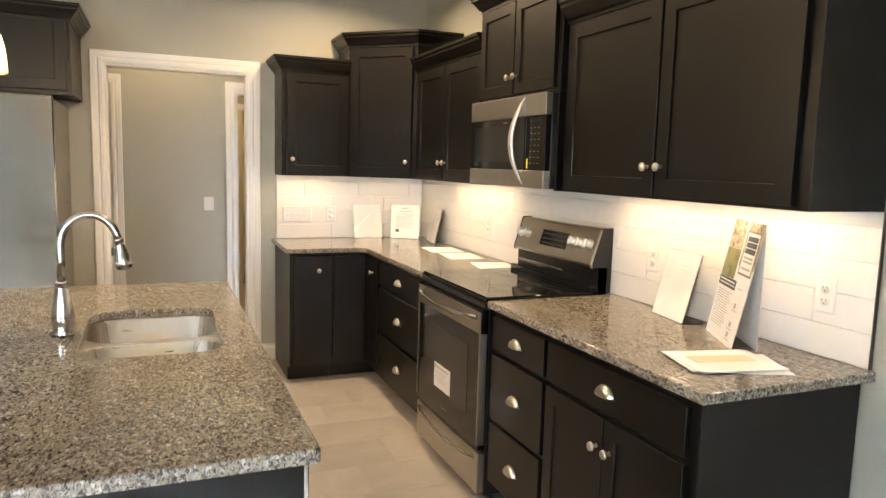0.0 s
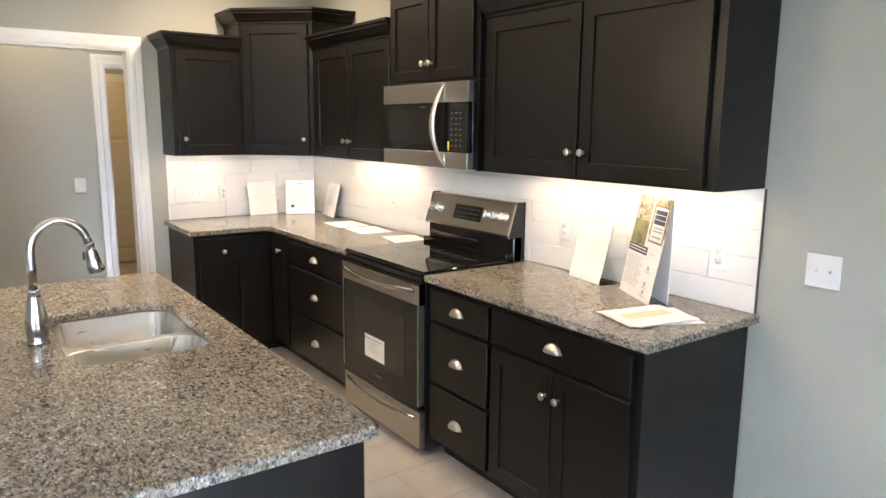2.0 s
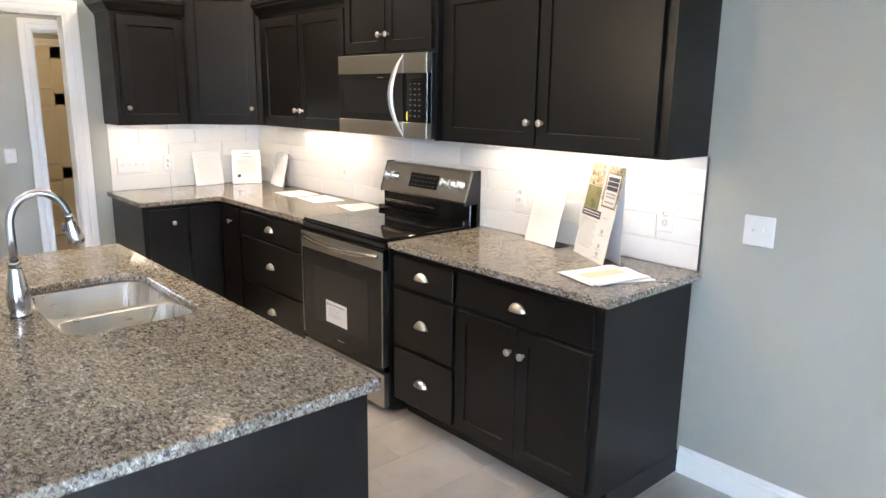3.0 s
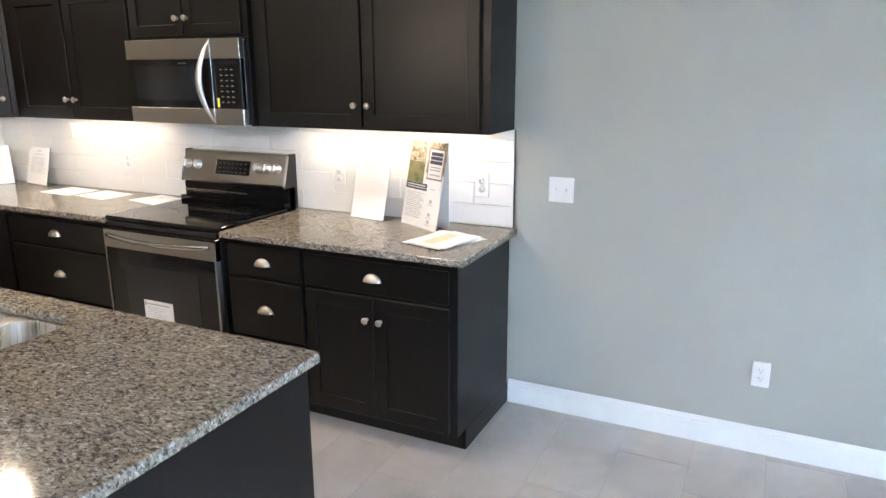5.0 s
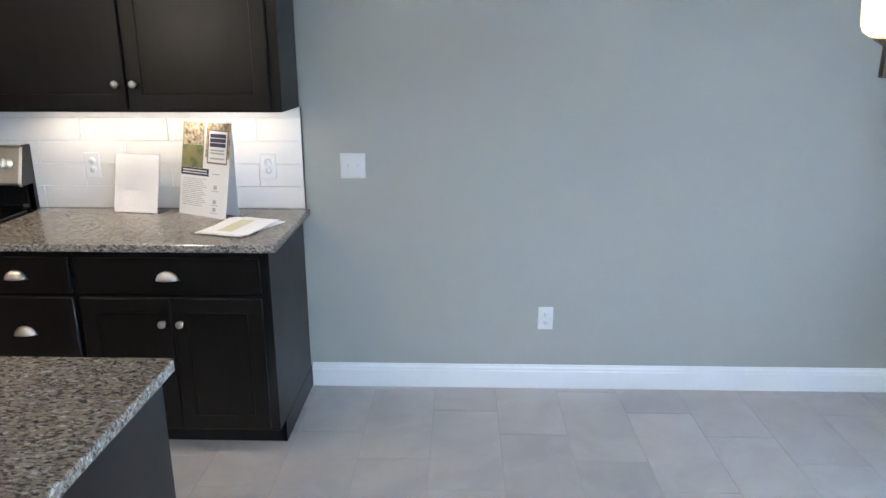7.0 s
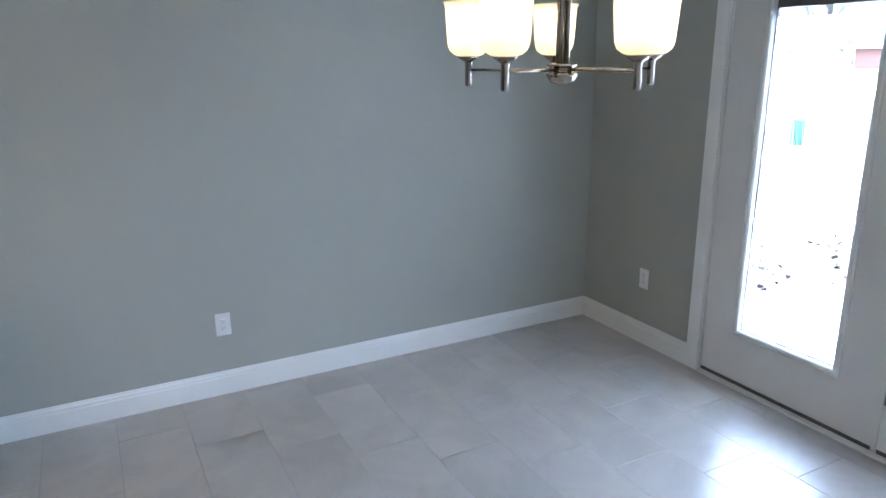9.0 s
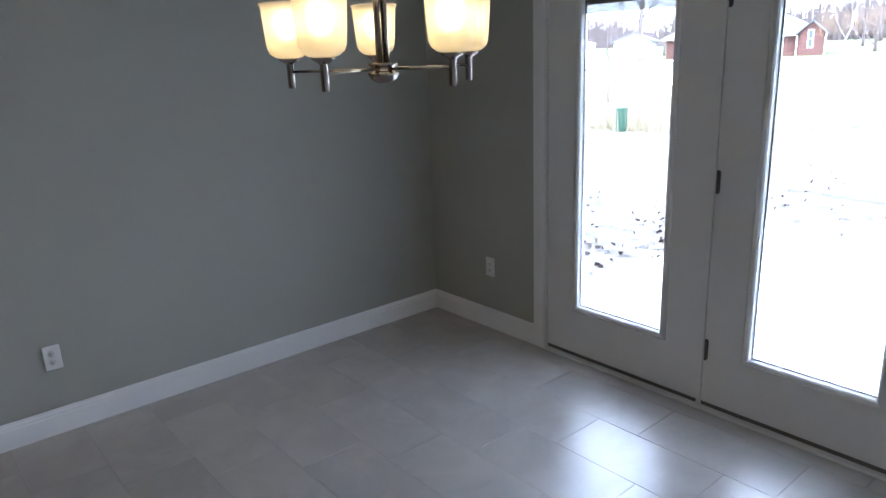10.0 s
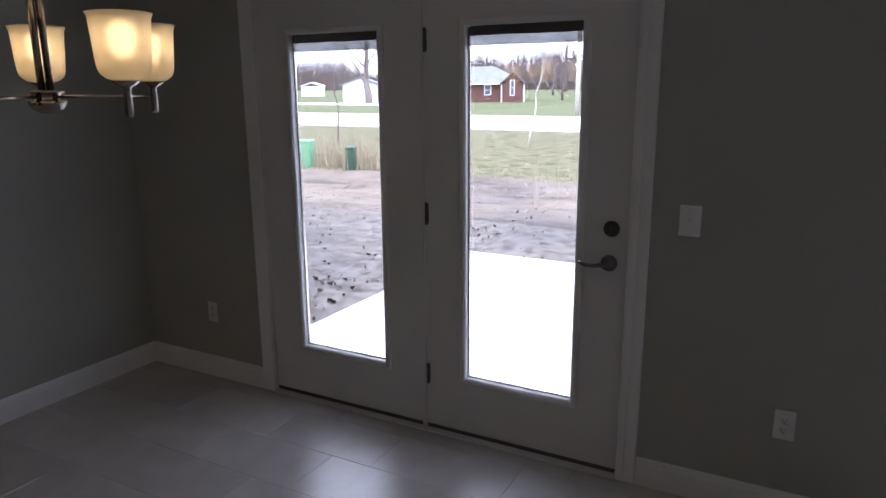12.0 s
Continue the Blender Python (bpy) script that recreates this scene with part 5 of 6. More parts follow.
lathe(bm, [(0, 0.495), (0.022, 0.495), (0.022, 0.515), (0.007, 0.52), (0.007, CEIL - CHZ - 0.03), (0.06, CEIL - CHZ - 0.026), (0.065, CEIL - CHZ), (0, CEIL - CHZ)], (0, 0, 0), "z", 24)
part("canopy_and_rod", bm, M_LAMPMETAL, ch)
for i in range(5):
    a = radians(CPH + 72 * i)
    ca, sa = math.cos(a), math.sin(a)
    X, Y = CR * ca, CR * sa
    bm = bmesh.new()
    for s in (-1, 1):
        ox, oy = -sa * 0.0045 * s, ca * 0.0045 * s
        tube(bm, [(0.03 * ca + ox, 0.03 * sa + oy, 0.009), (X + ox, Y + oy, 0.009)], 0.0036, 8)
    arm = part("arm", bm, M_LAMPMETAL, ch)
    bm = bmesh.new()
    lathe(bm, [(0, -0.033), (0.008, -0.033), (0.0095, -0.030), (0.0095, 0.028), (0.012, 0.030), (0.027, 0.040), (0.029, 0.044), (0, 0.044)], (X, Y, 0), "z", 20)
    part("cup", bm, M_LAMPMETAL, arm)
    bm = bmesh.new()
    outer = [(0.020, 0.044), (0.036, 0.047), (0.049, 0.057), (0.0545, 0.070), (0.0565, 0.09), (0.059, 0.13), (0.0615, 0.165), (0.063, 0.174), (0.067, 0.181)]
    inner = [(r_ - 0.0035, z_ + 0.001) for r_, z_ in reversed(outer)]
    lathe(bm, outer + inner, (X, Y, 0), "z", 32)
    part("shade", bm, M_SHADE, arm, "lit frosted amber glass shade")
    bm = bmesh.new()
    lathe(bm, [(0, 0.045), (0.013, 0.045), (0.014, 0.085), (0.012, 0.09), (0, 0.09)], (X, Y, 0), "z", 14)
    part("socket", bm, M_PLASTIC, arm)
    bm = bmesh.new()
    lathe(bm, [(0, 0.09), (0.013, 0.092), (0.023, 0.108), (0.031, 0.132), (0.027, 0.154), (0.014, 0.164), (0, 0.166)], (X, Y, 0), "z", 16)
    part("bulb", bm, M_BULB, arm, "glowing bulb")

# ---- pendant over the island ----
pd = thing("pendant_lamp", "lit frosted glass pendant lamp hanging over the island", "pendant lamp", (-2.385, 1.05, 1.70), 0)
bm = bmesh.new()
outer = [(0.060, 0.0), (0.0585, 0.03), (0.055, 0.07), (0.047, 0.105), (0.032, 0.13), (0.018, 0.14)]
lathe(bm, outer + [(r_ - 0.0035, z_ - 0.002) for r_, z_ in reversed(outer)], (0, 0, 0), "z", 32)
part("shade", bm, M_SHADE, pd)
bm = bmesh.new()
lathe(bm, [(0, 0.035), (0.016, 0.04), (0.026, 0.06), (0.020, 0.085), (0.012, 0.1), (0, 0.1)], (0, 0, 0), "z", 16)
part("bulb", bm, M_BULB, pd)
bm = bmesh.new()
lathe(bm, [(0, 0.10), (0.014, 0.10), (0.019, 0.138), (0.019, 0.16), (0.004, 0.175), (0.004, CEIL - 1.73), (0.055, CEIL - 1.726), (0.06, CEIL - 1.70), (0, CEIL - 1.70)], (0, 0, 0), "z", 20)
part("rod_and_canopy", bm, M_NICKEL, pd)

# ---- outdoors ----
GZ = -0.15


def ground_z(y):
    pts = [(200, GZ), (-13.2, GZ), (-16, -0.30), (-22, -0.38), (-31.5, -0.50), (-33, -0.45), (-40, -0.20), (-50, -0.35), (-90, -0.62), (-110, -0.15), (-150, 0.3), (-420, 2)]
    for (a, za), (b, zb) in zip(pts, pts[1:]):
        if b <= y <= a:
            return za + (zb - za) * (a - y) / (a - b)
    return pts[-1][1]


bm = bmesh.new()
xs = [-400, -120, -60] + [-30 + 1.0 * i for i in range(61)] + [45, 60, 90, 140, 400]
ys = [200, 60, 12, 4] + [-2 - 0.5 * i for i in range(50)] + [-29, -31.5, -33, -36, -40, -45, -52, -60, -70, -80, -93, -110, -140, -200, -300, -420]
grid = []
for y in ys:
    row = []
    for x in xs:
        z = ground_z(y)
        if -26 < y < -3.6 and abs(x) < 32:
            out = 1.0 if (x > 0.1 or y < -7.4 or x < -4.4) else 0.0
            z += out * (0.045 * noise.noise(Vector((x * 0.7, y * 0.7, 1))) + 0.03 * noise.noise(Vector((x * 2.1, y * 2.1, 4))) - 0.01)
        if y > SOUTH_Y - 0.3 and abs(x) < 70:
            z = GZ
        row.append(bm.verts.new((x, y, z)))
    grid.append(row)
for p, q in zip(grid, grid[1:]):
    for i in range(len(xs) - 1):
        fc = bm.faces.new((p[i], q[i], q[i + 1], p[i + 1]))
        fc.smooth = True
setting("ground", bm, M_GROUND, "bare muddy soil, then patchy spring grass", "ground")
setting("patio", slab(-4.3, -0.255, -7.18, SOUTH_Y - 0.161, GZ - 0.1, GZ + 0.05, bevel=0.006), M_CONC, "pale new concrete patio slab", "patio")
bm = bmesh.new()
n = 60
lo = []
for i in range(n + 1):
    x = -160 + 320 * i / n
    wob_ = 0.5 * math.sin(x * 0.03)
    lo.append((bm.verts.new((x, -32.0 + wob_ * 0.4, -0.42)), bm.verts.new((x, -39.8 + wob_ * 0.4, -0.13)), bm.verts.new((x, -32.0 + wob_ * 0.4, -0.8)), bm.verts.new((x, -39.8 + wob_ * 0.4, -0.8))))
for p, q in zip(lo, lo[1:]):
    bm.faces.new((p[0], q[0], q[1], p[1]))
    bm.faces.new((p[0], p[2], q[2], q[0]))
    bm.faces.new((p[1], q[1], q[3], p[3]))
setting("road", bm, M_ROAD, "pale concrete road past the garden", "road")
setting("driveway", slab(40, 75, -76.0, -68.0, -0.9, -0.42), M_ROAD, "pale driveway by the garage", "driveway")

# clods and leaves on the soil by the patio
bm = bmesh.new()
rnd = random.Random(4)
for i in range(2200):
    y = -3.7 - 9.0 * rnd.random() ** 1.2
    x = -0.2 + 4.6 * rnd.random() if rnd.random() < 0.6 else -4.5 + 9 * rnd.random()
    if x < -0.2 and y > -7.25:
        continue
    near = max(0.0, 1 - (abs(x) * 0.35 + max(0, -y - 4.5) * 0.16))
    s = 0.006 + (0.012 + 0.045 * near) * rnd.random() ** 2
    c_ = Vector((x, y, ground_z(y) + 0.01))
    vs = [bm.verts.new(c_ + Vector((rnd.uniform(-1, 1) * s, rnd.uniform(-1, 1) * s, sgn * s * rnd.uniform(0.3, 0.8)))) for sgn in (1, 1, -1, -1, 1)]
    for t_ in ((0, 1, 2), (0, 2, 3), (0, 3, 1), (1, 3, 2), (4, 2, 1)):
        try:
            bm.faces.new([vs[j] for j in t_])
        except ValueError:
            pass
tagged(new("soil_clods", mesh("soil_clods", bm, M_CLOD)), "dark clods and wet lumps of bare soil beside the patio", "soil", "", "stuff")

# dry reeds round the utility boxes and rough grass edge
bm = bmesh.new()
for i in range(2600):
    if i < 900:
        x, y, h = 5.0 + rnd.gauss(0.9, 1.0), -13.8 + rnd.gauss(0, 0.45), rnd.uniform(0.3, 0.95)
    else:
        x, y, h = rnd.uniform(-3, 14), -12.9 - abs(rnd.gauss(0, 1.6)), rnd.uniform(0.03, 0.12)
    z = ground_z(y) - 0.02
    a, w_ = rnd.uniform(0, math.pi), 0.004 + 0.004 * rnd.random()
    dx, dy = math.cos(a) * w_, math.sin(a) * w_
    lx, ly = rnd.gauss(0, 0.16) * h, rnd.gauss(0, 0.16) * h
    v = [bm.verts.new(p) for p in ((x - dx, y - dy, z), (x + dx, y + dy, z), (x + lx * 0.5 + dx * 0.7, y + ly * 0.5 + dy * 0.7, z + h * 0.55), (x + lx * 0.5 - dx * 0.7, y + ly * 0.5 - dy * 0.7, z + h * 0.55), (x + lx, y + ly, z + h))]
    bm.faces.new((v[0], v[1], v[2], v[3])), bm.faces.new((v[3], v[2], v[4]))
tagged(new("dry_grass", mesh("dry_grass", bm, M_STRAW)), "dry straw-coloured reeds and rough grass tufts", "dry grass", "", "stuff")


def utility_box(name, x, y, w, h, material, label, ribs):
    u = thing(name, label, "utility pedestal", (x, y, ground_z(y)), 20)
    part("post", slab(-w / 2, w / 2, -w / 2, w / 2, -0.05, h - 0.03, bevel=0.015), material, u)
    part("cap", slab(-w / 2 - 0.01, w / 2 + 0.01, -w / 2 - 0.01, w / 2 + 0.01, h - 0.07, h, bevel=0.02), material, u)
    part("ribs", boxes([(-w / 2 - 0.008, w / 2 + 0.008, -w / 2 - 0.008, w / 2 + 0.008, h * (i + 0.5) / ribs - 0.012, h * (i + 0.5) / ribs + 0.006) for i in range(ribs - 1)]), material, u)


utility_box("utility_pedestal", 6.98, -13.35, 0.33, 0.60, M_LGREEN, "pale green ribbed utility pedestal among dry reeds", 6)
utility_box("utility_pedestal", 5.56, -13.16, 0.20, 0.50, M_UGREEN, "dark green utility pedestal among dry reeds", 4)


def tree(name, x, y, h, label, seed, trunk=0.16, mat=None, lean=(0, 0), limbs=9, depth=3, spread=0.8, start=0.25, fat=0.42):
    """A bare tree: tapered trunk, limbs and fine twigs."""
    rg = random.Random(seed)
    t_ = thing(name, label, "bare tree", (x, y, ground_z(y) - 0.05), 0)
    bmt, bmc = bmesh.new(), bmesh.new()
    pts = [(0, 0, 0)]
    for i in range(1, 9):
        f_ = i / 8
        pts.append((lean[0] * f_ * h + rg.gauss(0, 0.012) * h * (f_ > 0.2), lean[1] * f_ * h + rg.gauss(0, 0.012) * h * (f_ > 0.2), h * f_ * 0.92))
    tube(bmt, pts, [max(trunk * (1 - 0.93 * i / 8), 0.01) for i in range(9)], 8)

    def grow(bm_, p, d, ln, r_, lv):
        q = [p]
        dd = d.normalized()
        for i in range(3):
            dd = (dd + Vector((rg.gauss(0, 0.16), rg.gauss(0, 0.16), rg.gauss(0.07, 0.1)))).normalized()
            q.append(q[-1] + dd * ln / 3)
        tube(bm_, q, [r_, r_ * 0.75, r_ * 0.5, r_ * 0.25], 5 if lv < 2 else 3, caps=False)
        if lv < depth:
            for _ in range(4 if lv == 0 else 3):
                k_ = rg.randint(1, 3)
                nd = (dd + Vector((rg.gauss(0, 0.6), rg.gauss(0, 0.6), rg.gauss(0.25, 0.35)))).normalized()
                grow(bmc, q[k_], nd, ln * rg.uniform(0.45, 0.7), r_ * fat, lv + 1)
    for i in range(limbs):
        f_ = start + (0.95 - start) * i / limbs
        k_ = min(int(f_ * 8), 7)
        a_, b_ = Vector(pts[k_]), Vector(pts[k_ + 1])
        p = a_.lerp(b_, f_ * 8 - k_)
        an = i * 2.4 + rg.uniform(-0.4, 0.4)
        grow(bmc, p, Vector((math.cos(an) * spread, math.sin(an) * spread, 0.75)), h * 0.42 * (1.1 - f_), max(trunk * (1 - f_) * 0.5, 0.006), 1)
    part("trunk", bmt, mat or M_BARK, t_)
    part("crown", bmc, (mat or M_TWIG), t_)
    return t_


tree("sapling", 5.1, -22.5, 3.9, "slender pale bare sapling leaning in the rough grass", 3, 0.035, M_PALEBARK, (-0.16, -0.05), 7, 2, 0.5, 0.55)
tree("sapling", 12.2, -21.6, 3.9, "thin staked bare sapling beyond the utility pedestals", 5, 0.04, M_TWIG, (0.02, 0.0), 8, 3, 0.7, 0.45)
tree("yard_tree", 47.2, -75.0, 11, "big bare maple beside the white garage", 8, 0.5, None, (0.03, 0), 11, 4, 0.9, 0.25)
rg2 = random.Random(11)
for i in range(22):
    x = -40 + 135 * (i + rg2.random() * 0.8) / 22
    tree("distant_tree", x, -150 - 40 * rg2.random(), 11 + 5 * rg2.random(), "bare grey-brown tree in the distant tree line", 20 + i, 0.4, M_TWIG, (0, 0), 14, 3, 0.9, 0.15, 0.62)
for i, (x, y, h) in enumerate(((29.5, -98.0, 6.5), (27.0, -103.0, 6.0), (72.0, -104.0, 8), (60.0, -100.0, 8), (54.0, -98.0, 7), (38.0, -118.0, 8))):
    tree("bare_tree", x, y, h, "bare purplish tree behind the houses", 60 + i, 0.22, M_TWIG, (0, 0), 13, 4, 0.9, 0.12, 0.6)
bm = bmesh.new()
for i in range(24000):
    x, y = rg2.uniform(-110, 190), rg2.uniform(-215, -185)
    z = ground_z(y)
    h = rg2.uniform(6, 15) * (0.75 + 0.35 * math.sin(x * 0.11) * math.sin(x * 0.037))
    w_ = rg2.uniform(0.05, 0.16)
    l_ = rg2.gauss(0, 0.12) * h
    v = [bm.verts.new(p) for p in ((x - w_, y, z), (x + w_, y, z), (x + l_, y, z + h))]
    bm.faces.new(v)
tagged(new("far_woods", mesh("far_woods", bm, M_TWIG)), "hazy belt of bare woods on the horizon", "woods", "", "stuff")


def shell_roof(bm, half, y0, y1, eave, peak, thick=0.16, x=0.0):
    """Two sloping roof slabs over a gable that faces y."""
    for sd in (-1, 1):
        q = [bm.verts.new(p) for p in ((x + sd * half, y0, eave), (x, y0, peak), (x, y1, peak), (x + sd * half, y1, eave), (x + sd * half, y0, eave + thick), (x, y0, peak + thick), (x, y1, peak + thick), (x + sd * half, y1, eave + thick))]
        for f_ in ((0, 1, 2, 3), (4, 7, 6, 5), (0, 4, 5, 1), (3, 2, 6, 7), (0, 3, 7, 4)):
            bm.faces.new([q[j] for j in f_])


def gable_end(bm, half, y0, y1, eave, peak, x=0.0):
    v = [bm.verts.new(p) for p in ((x - half, y0, eave), (x + half, y0, eave), (x, y0, peak), (x - half, y1, eave), (x + half, y1, eave), (x, y1, peak))]
    bm.faces.new(v[:3]), bm.faces.new(v[3:])
    for i in range(3):
        bm.faces.new((v[i], v[(i + 1) % 3], v[(i + 1) % 3 + 3], v[i + 3]))


def house_window(hs, wx, ww, wy, z0_, z1_):
    wd = part("window", boxes([(wx - ww / 2 - 0.1, wx + ww / 2 + 0.1, wy, wy + 0.08, z0_ - 0.1, z0_), (wx - ww / 2 - 0.1, wx + ww / 2 + 0.1, wy, wy + 0.08, z1_, z1_ + 0.1), (wx - ww / 2 - 0.1, wx - ww / 2, wy, wy + 0.08, z0_, z1_), (wx + ww / 2, wx + ww / 2 + 0.1, wy, wy + 0.08, z0_, z1_), (wx - ww / 2, wx + ww / 2, wy, wy + 0.07, (z0_ + z1_) / 2 - 0.04, (z0_ + z1_) / 2 + 0.04)]), M_SIDING, hs)
    part("pane", slab(wx - ww / 2, wx + ww / 2, wy + 0.005, wy + 0.03, z0_, z1_), M_PANE, wd)


hs = thing("brick_house", "single-storey red brick ranch house with a grey shingle roof", "house", (33.8, -90.0, -0.68), 21)
part("wall", boxes([(-1.2, 17.0, -9, -0.9, 0, 2.75), (-1.25, 1.35, -7, 0, 0, 2.74)], 0.01), M_BRICK, hs)
bm = bmesh.new()
vb = [bm.verts.new(p) for p in ((-1.7, -9.6, 2.72), (17.6, -9.6, 2.72), (17.6, -0.4, 2.72), (-1.7, -0.4, 2.72))]
vu = [bm.verts.new((v.co.x, v.co.y, 2.54)) for v in vb]
tp = [bm.verts.new((2.8, -5.0, 5.0)), bm.verts.new((13.4, -5.0, 5.0))]
bm.faces.new((vb[3], vb[2], tp[1], tp[0])), bm.faces.new((vb[0], tp[0], tp[1], vb[1])), bm.faces.new((vb[2], vb[1], tp[1])), bm.faces.new((vb[0], vb[3], tp[0]))
bm.faces.new(vu)
for i in range(4):
    bm.faces.new((vb[i], vb[(i + 1) % 4], vu[(i + 1) % 4], vu[i]))
part("roof", bm, M_ROOF, hs)
bm = bmesh.new()
shell_roof(bm, 1.75, 0.35, -5.0, 2.50, 4.05)
part("gable_roof", bm, M_ROOF, hs)
bm = bmesh.new()
gable_end(bm, 1.3, 0.0, -0.25, 2.74, 3.95)
part("gable_wall", bm, M_BRICK, hs)
part("fascia", boxes([(1.8, 17.6, -0.4, -0.28, 2.48, 2.66)]), M_SIDING, hs, "white gutter board")
for gx in (-1.5, 1.55):
    part("downpipe", slab(gx - 0.07, gx + 0.07, 0.12, 0.22, 0, 2.5), M_SIDING, hs)
house_window(hs, 3.5, 0.75, -0.9, 1.15, 2.35)
house_window(hs, 8.5, 1.6, -0.9, 1.15, 2.35)
house_window(hs, 0.1, 0.45, 0.0, 1.1, 3.0)

gh = thing("garage", "small white-sided garage with a wide white door and low gable", "garage", (52.0, -80.0, -0.85), 28)
part("wall", slab(-2.35, 2.35, -7, 0, 0, 2.75, bevel=0.01), M_SIDING, gh)
bm = bmesh.new()
gable_end(bm, 2.35, 0.0, -7.0, 2.75, 3.62)
part("gable_wall", bm, M_SIDING, gh)
bm = bmesh.new()
shell_roof(bm, 2.85, 0.4, -7.4, 2.55, 3.66)
part("roof", bm, M_ROOF, gh)
gd = part("garage_door", slab(-2.0, 2.0, 0.02, 0.08, 0, 2.3), M_SIDING, gh)
part("panel_line", boxes([(-2.0, 2.0, 0.08, 0.09, z, z + 0.02) for z in (0.55, 1.12, 1.7)]), M_KEY, gd)
sh = thing("shed", "small white shed across the far lawn", "shed", (84.4, -110.0, -0.2), 30)
part("wall", slab(-2.0, 2.0, -4, 0, 0, 2.0), M_SIDING, sh)
bm = bmesh.new()
shell_roof(bm, 2.2, 0.3, -4.3, 1.9, 2.6)
part("roof", bm, M_SIDING, sh)
bm = bmesh.new()
tube(bm, [(0, 0, -0.5), (0, 0, 9.5)], [0.15, 0.1], 12)
up = thing("utility_pole", "weathered wooden utility pole beyond the road", "utility pole", (9.2, -40.8, ground_z(-40.8)), 0)
part("pole", bm, M_PALEBARK, up)

# ---- wall tiles of the backsplash ----
ROW, LEN, GAP = 0.1045, 0.4065, 0.0018
setting("backsplash_bed", boxes([(-0.0045, -0.0005, 0.016, NORTH - 0.0005, COUNTER + 0.001, UB - 0.001), (-1.134, -0.0045, NORTH - 0.0045, NORTH - 0.0005, COUNTER + 0.001, UB - 0.001)]), M_GROUT, "white grout bed of the tiled backsplash", "backsplash")
bed = scene.objects["backsplash_bed"]


def tile_mesh(sx, sy, sz, bev):
    key = (round(sx, 4), round(sy, 4), round(sz, 4))
    if key not in TILE_CACHE:
        bm = bmesh.new()
        x, y, z = sx / 2, sy / 2, sz / 2
        if bev[1] == "x":
            ring_a = [(0 + x, -y, -z), (x, y, -z), (x, y, z), (x, -y, z)]
            ring_b = [(-x + bev[0], -y, -z), (-x + bev[0], y, -z), (-x + bev[0], y, z), (-x + bev[0], -y, z)]
            ring_c = [(-x, -y + bev[0], -z + bev[0]), (-x, y - bev[0], -z + bev[0]), (-x, y - bev[0], z - bev[0]), (-x, -y + bev[0], z - bev[0])]
        elif bev[1] == "y":
            ring_a = [(-x, y, -z), (x, y, -z), (x, y, z), (-x, y, z)]
            ring_b = [(-x, -y + bev[0], -z), (x, -y + bev[0], -z), (x, -y + bev[0], z), (-x, -y + bev[0], z)]
            ring_c = [(-x + bev[0], -y, -z + bev[0]), (x - bev[0], -y, -z + bev[0]), (x - bev[0], -y, z - bev[0]), (-x + bev[0], -y, z - bev[0])]
        else:
            ring_a = [(-x, -y, -z), (x, -y, -z), (x, y, -z), (-x, y, -z)]
            ring_b = [(-x, -y, z - bev[0]), (x, -y, z - bev[0]), (x, y, z - bev[0]), (-x, y, z - bev[0])]
            ring_c = [(-x + bev[0], -y + bev[0], z), (x - bev[0], -y + bev[0], z), (x - bev[0], y - bev[0], z), (-x + bev[0], y - bev[0], z)]
        rr = [[bm.verts.new(p) for p in rg_] for rg_ in (ring_a, ring_b, ring_c)]
        for p, q in zip(rr, rr[1:]):
            for i in range(4):
                bm.faces.new((p[i], p[(i + 1) % 4], q[(i + 1) % 4], q[i]))
        bm.faces.new(rr[-1]), bm.faces.new(rr[0])
        TILE_CACHE[key] = mesh("tile", bm, bev[2])
    return TILE_CACHE[key]


TILE_CACHE = {}


def put_tile(parent, cx, cy, cz, sx, sy, sz, bev):
    ob = new("tile", tile_mesh(sx, sy, sz, bev))
    ob.location = (cx, cy, cz)
    ob.parent = parent


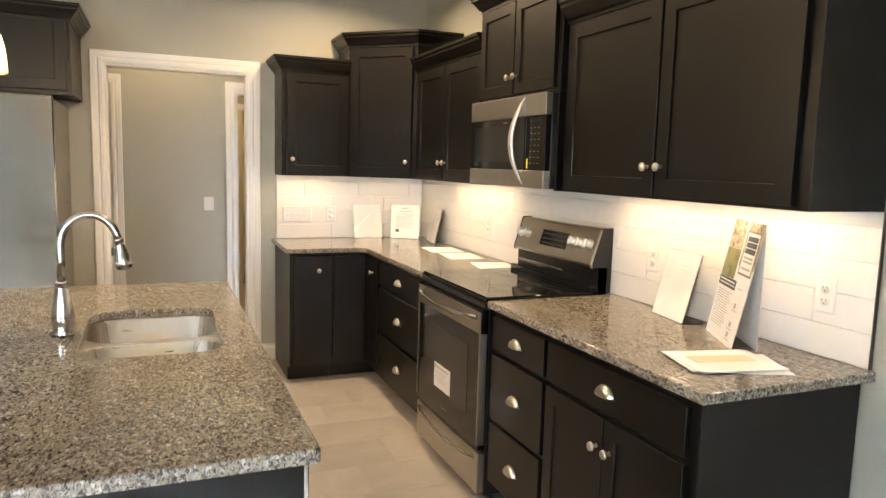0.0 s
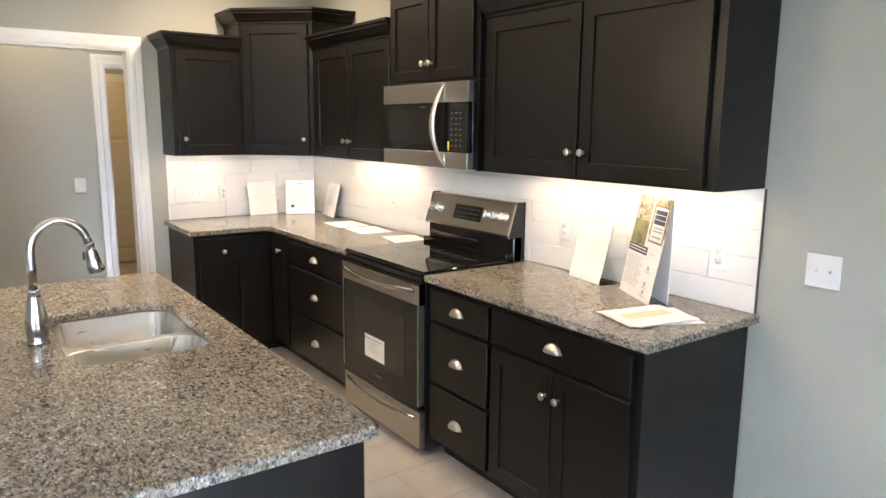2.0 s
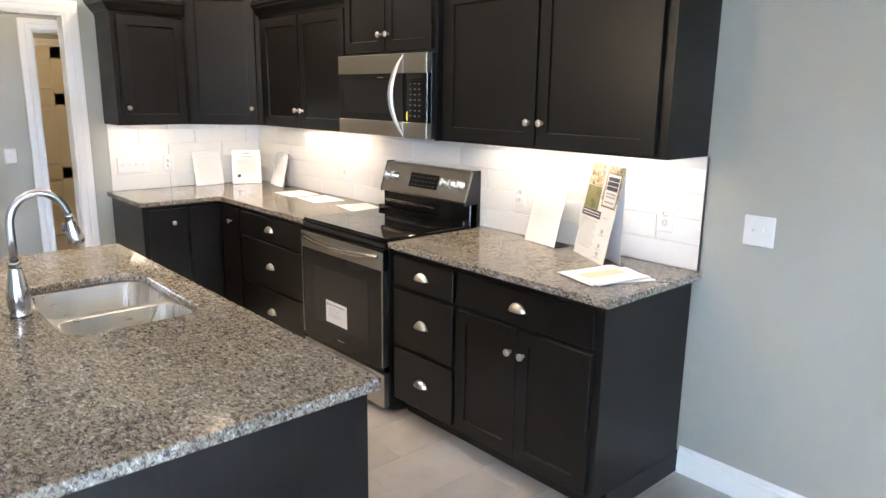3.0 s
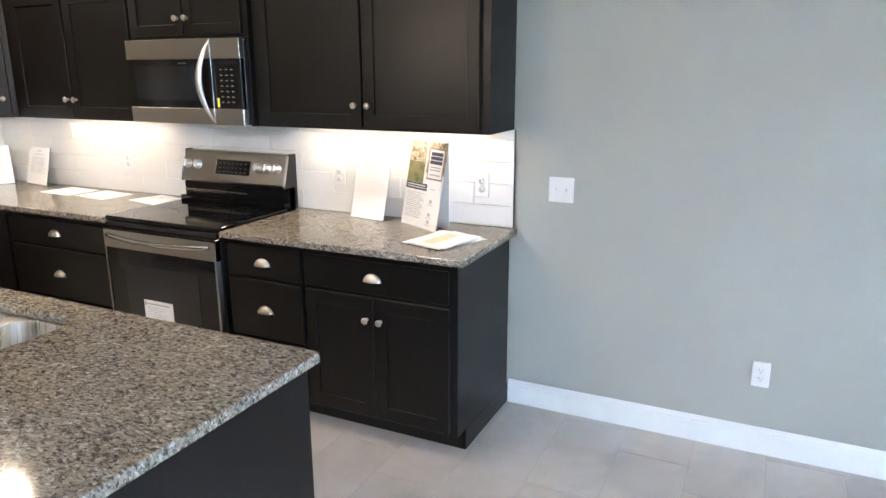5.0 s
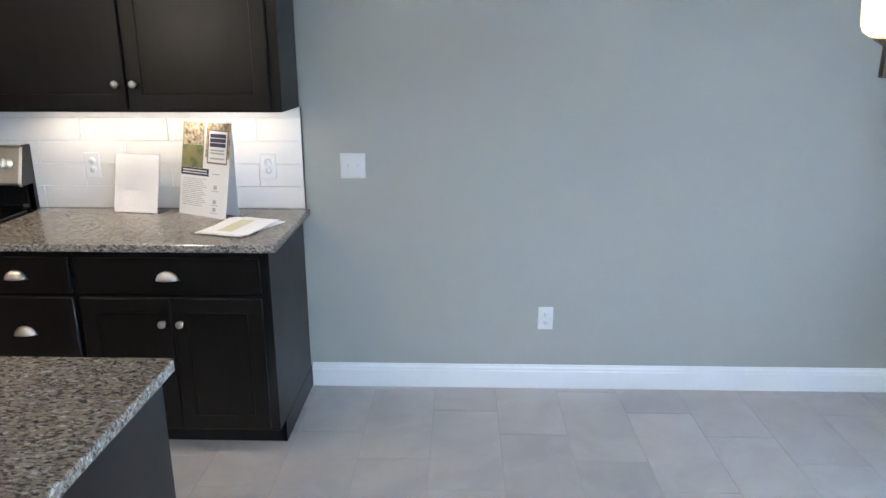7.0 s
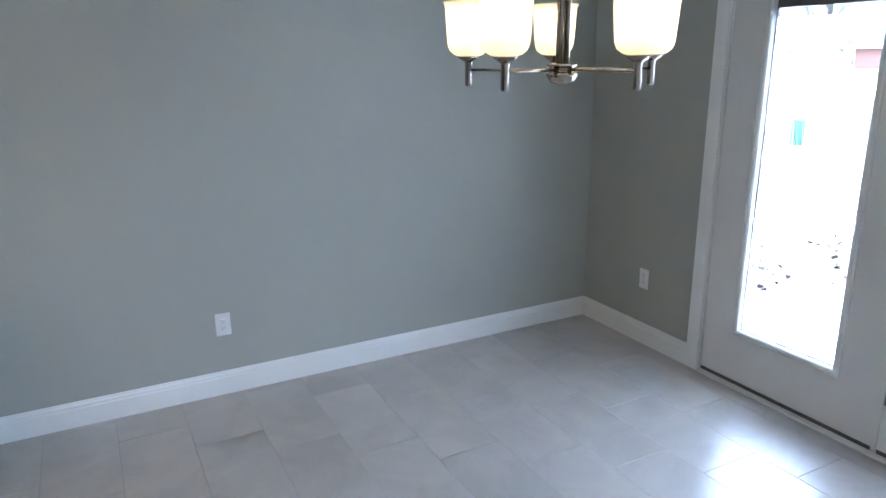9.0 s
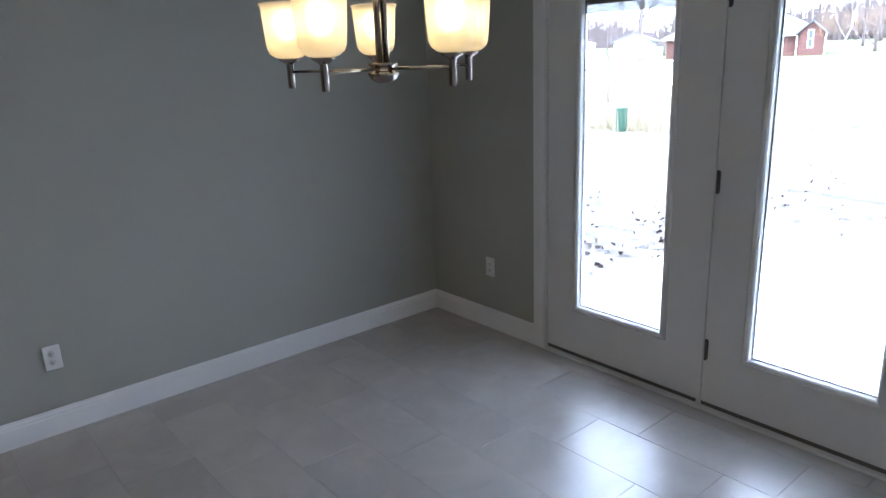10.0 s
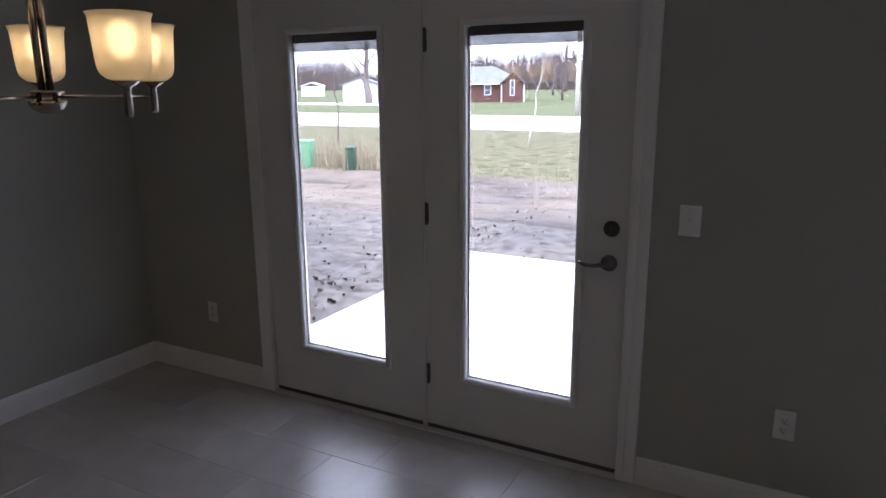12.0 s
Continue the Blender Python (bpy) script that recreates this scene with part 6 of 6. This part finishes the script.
z, k_ = COUNTER + 0.002, 0
while z < UB - 0.004:
    z1 = min(z + ROW - GAP, UB - 0.0015)
    y = 0.0165 - (k_ % 2) * LEN / 2
    while y < NORTH - 0.012:
        a, b = max(y, 0.0165), min(y + LEN - GAP, NORTH - 0.011)
        if b - a > 0.01:
            put_tile(bed, -0.0072, (a + b) / 2, (z + z1) / 2, 0.0065, b - a, z1 - z, (0.0012, "x", M_TILE))
        y += LEN
    x = -1.1335 - (k_ % 2) * LEN / 2
    while x < -0.012:
        a, b = max(x, -1.1335), min(x + LEN - GAP, -0.011)
        if b - a > 0.01:
            put_tile(bed, (a + b) / 2, NORTH - 0.0072, (z + z1) / 2, b - a, 0.0065, z1 - z, (0.0012, "y", M_TILE))
        x += LEN
    z, k_ = z + ROW, k_ + 1
setting("edge_trim", slab(-0.0125, -0.0005, 0.0122, 0.0155, COUNTER + 0.001, UB - 0.001), M_BRONZE, "thin dark metal edge of the tile", "tile trim")

# ---- floor tiles ----
TW, TL_, FG = 0.2975, 0.6, 0.002
floor_ = scene.objects["floor"]
extra = bmesh.new()
count = 0
j = -14
while 0.008 + TW * j < FAR_Y:
    y0 = 0.008 + TW * j + FG / 2
    y1 = y0 + TW - FG
    off = (-0.35 - 0.20 * (j % 3)) % TL_
    x = WEST_X - off
    while x < 0.3:
        a, b = max(x + FG / 2, WEST_X), min(x + TL_ - FG / 2, 0.3)
        for ya, yb, xa, xb, joined in ((max(y0, SOUTH_Y + 0.001), min(y1, NORTH), a, min(b, -0.001), False), (max(y0, NORTH), min(y1, FAR_Y), max(a, -4.2), b, True)):
            if xb - xa < 0.01 or yb - ya < 0.01:
                continue
            if joined or xa < -5.6:
                box(extra, xa, xb, ya, yb, -0.0040, 0.0)
            else:
                put_tile(floor_, (xa + xb) / 2, (ya + yb) / 2, -0.0021, round(xb - xa, 3), round(yb - ya, 3), 0.0042, (0.0012, "z", M_FTILE))
                count += 1
        x += TL_
    j += 1
tagged(new("floor_tiles_beyond", mesh("floor_tiles_beyond", extra, M_FTILE)), "stone-look floor tiles of the hall and far side", "floor tiles", "", "stuff")
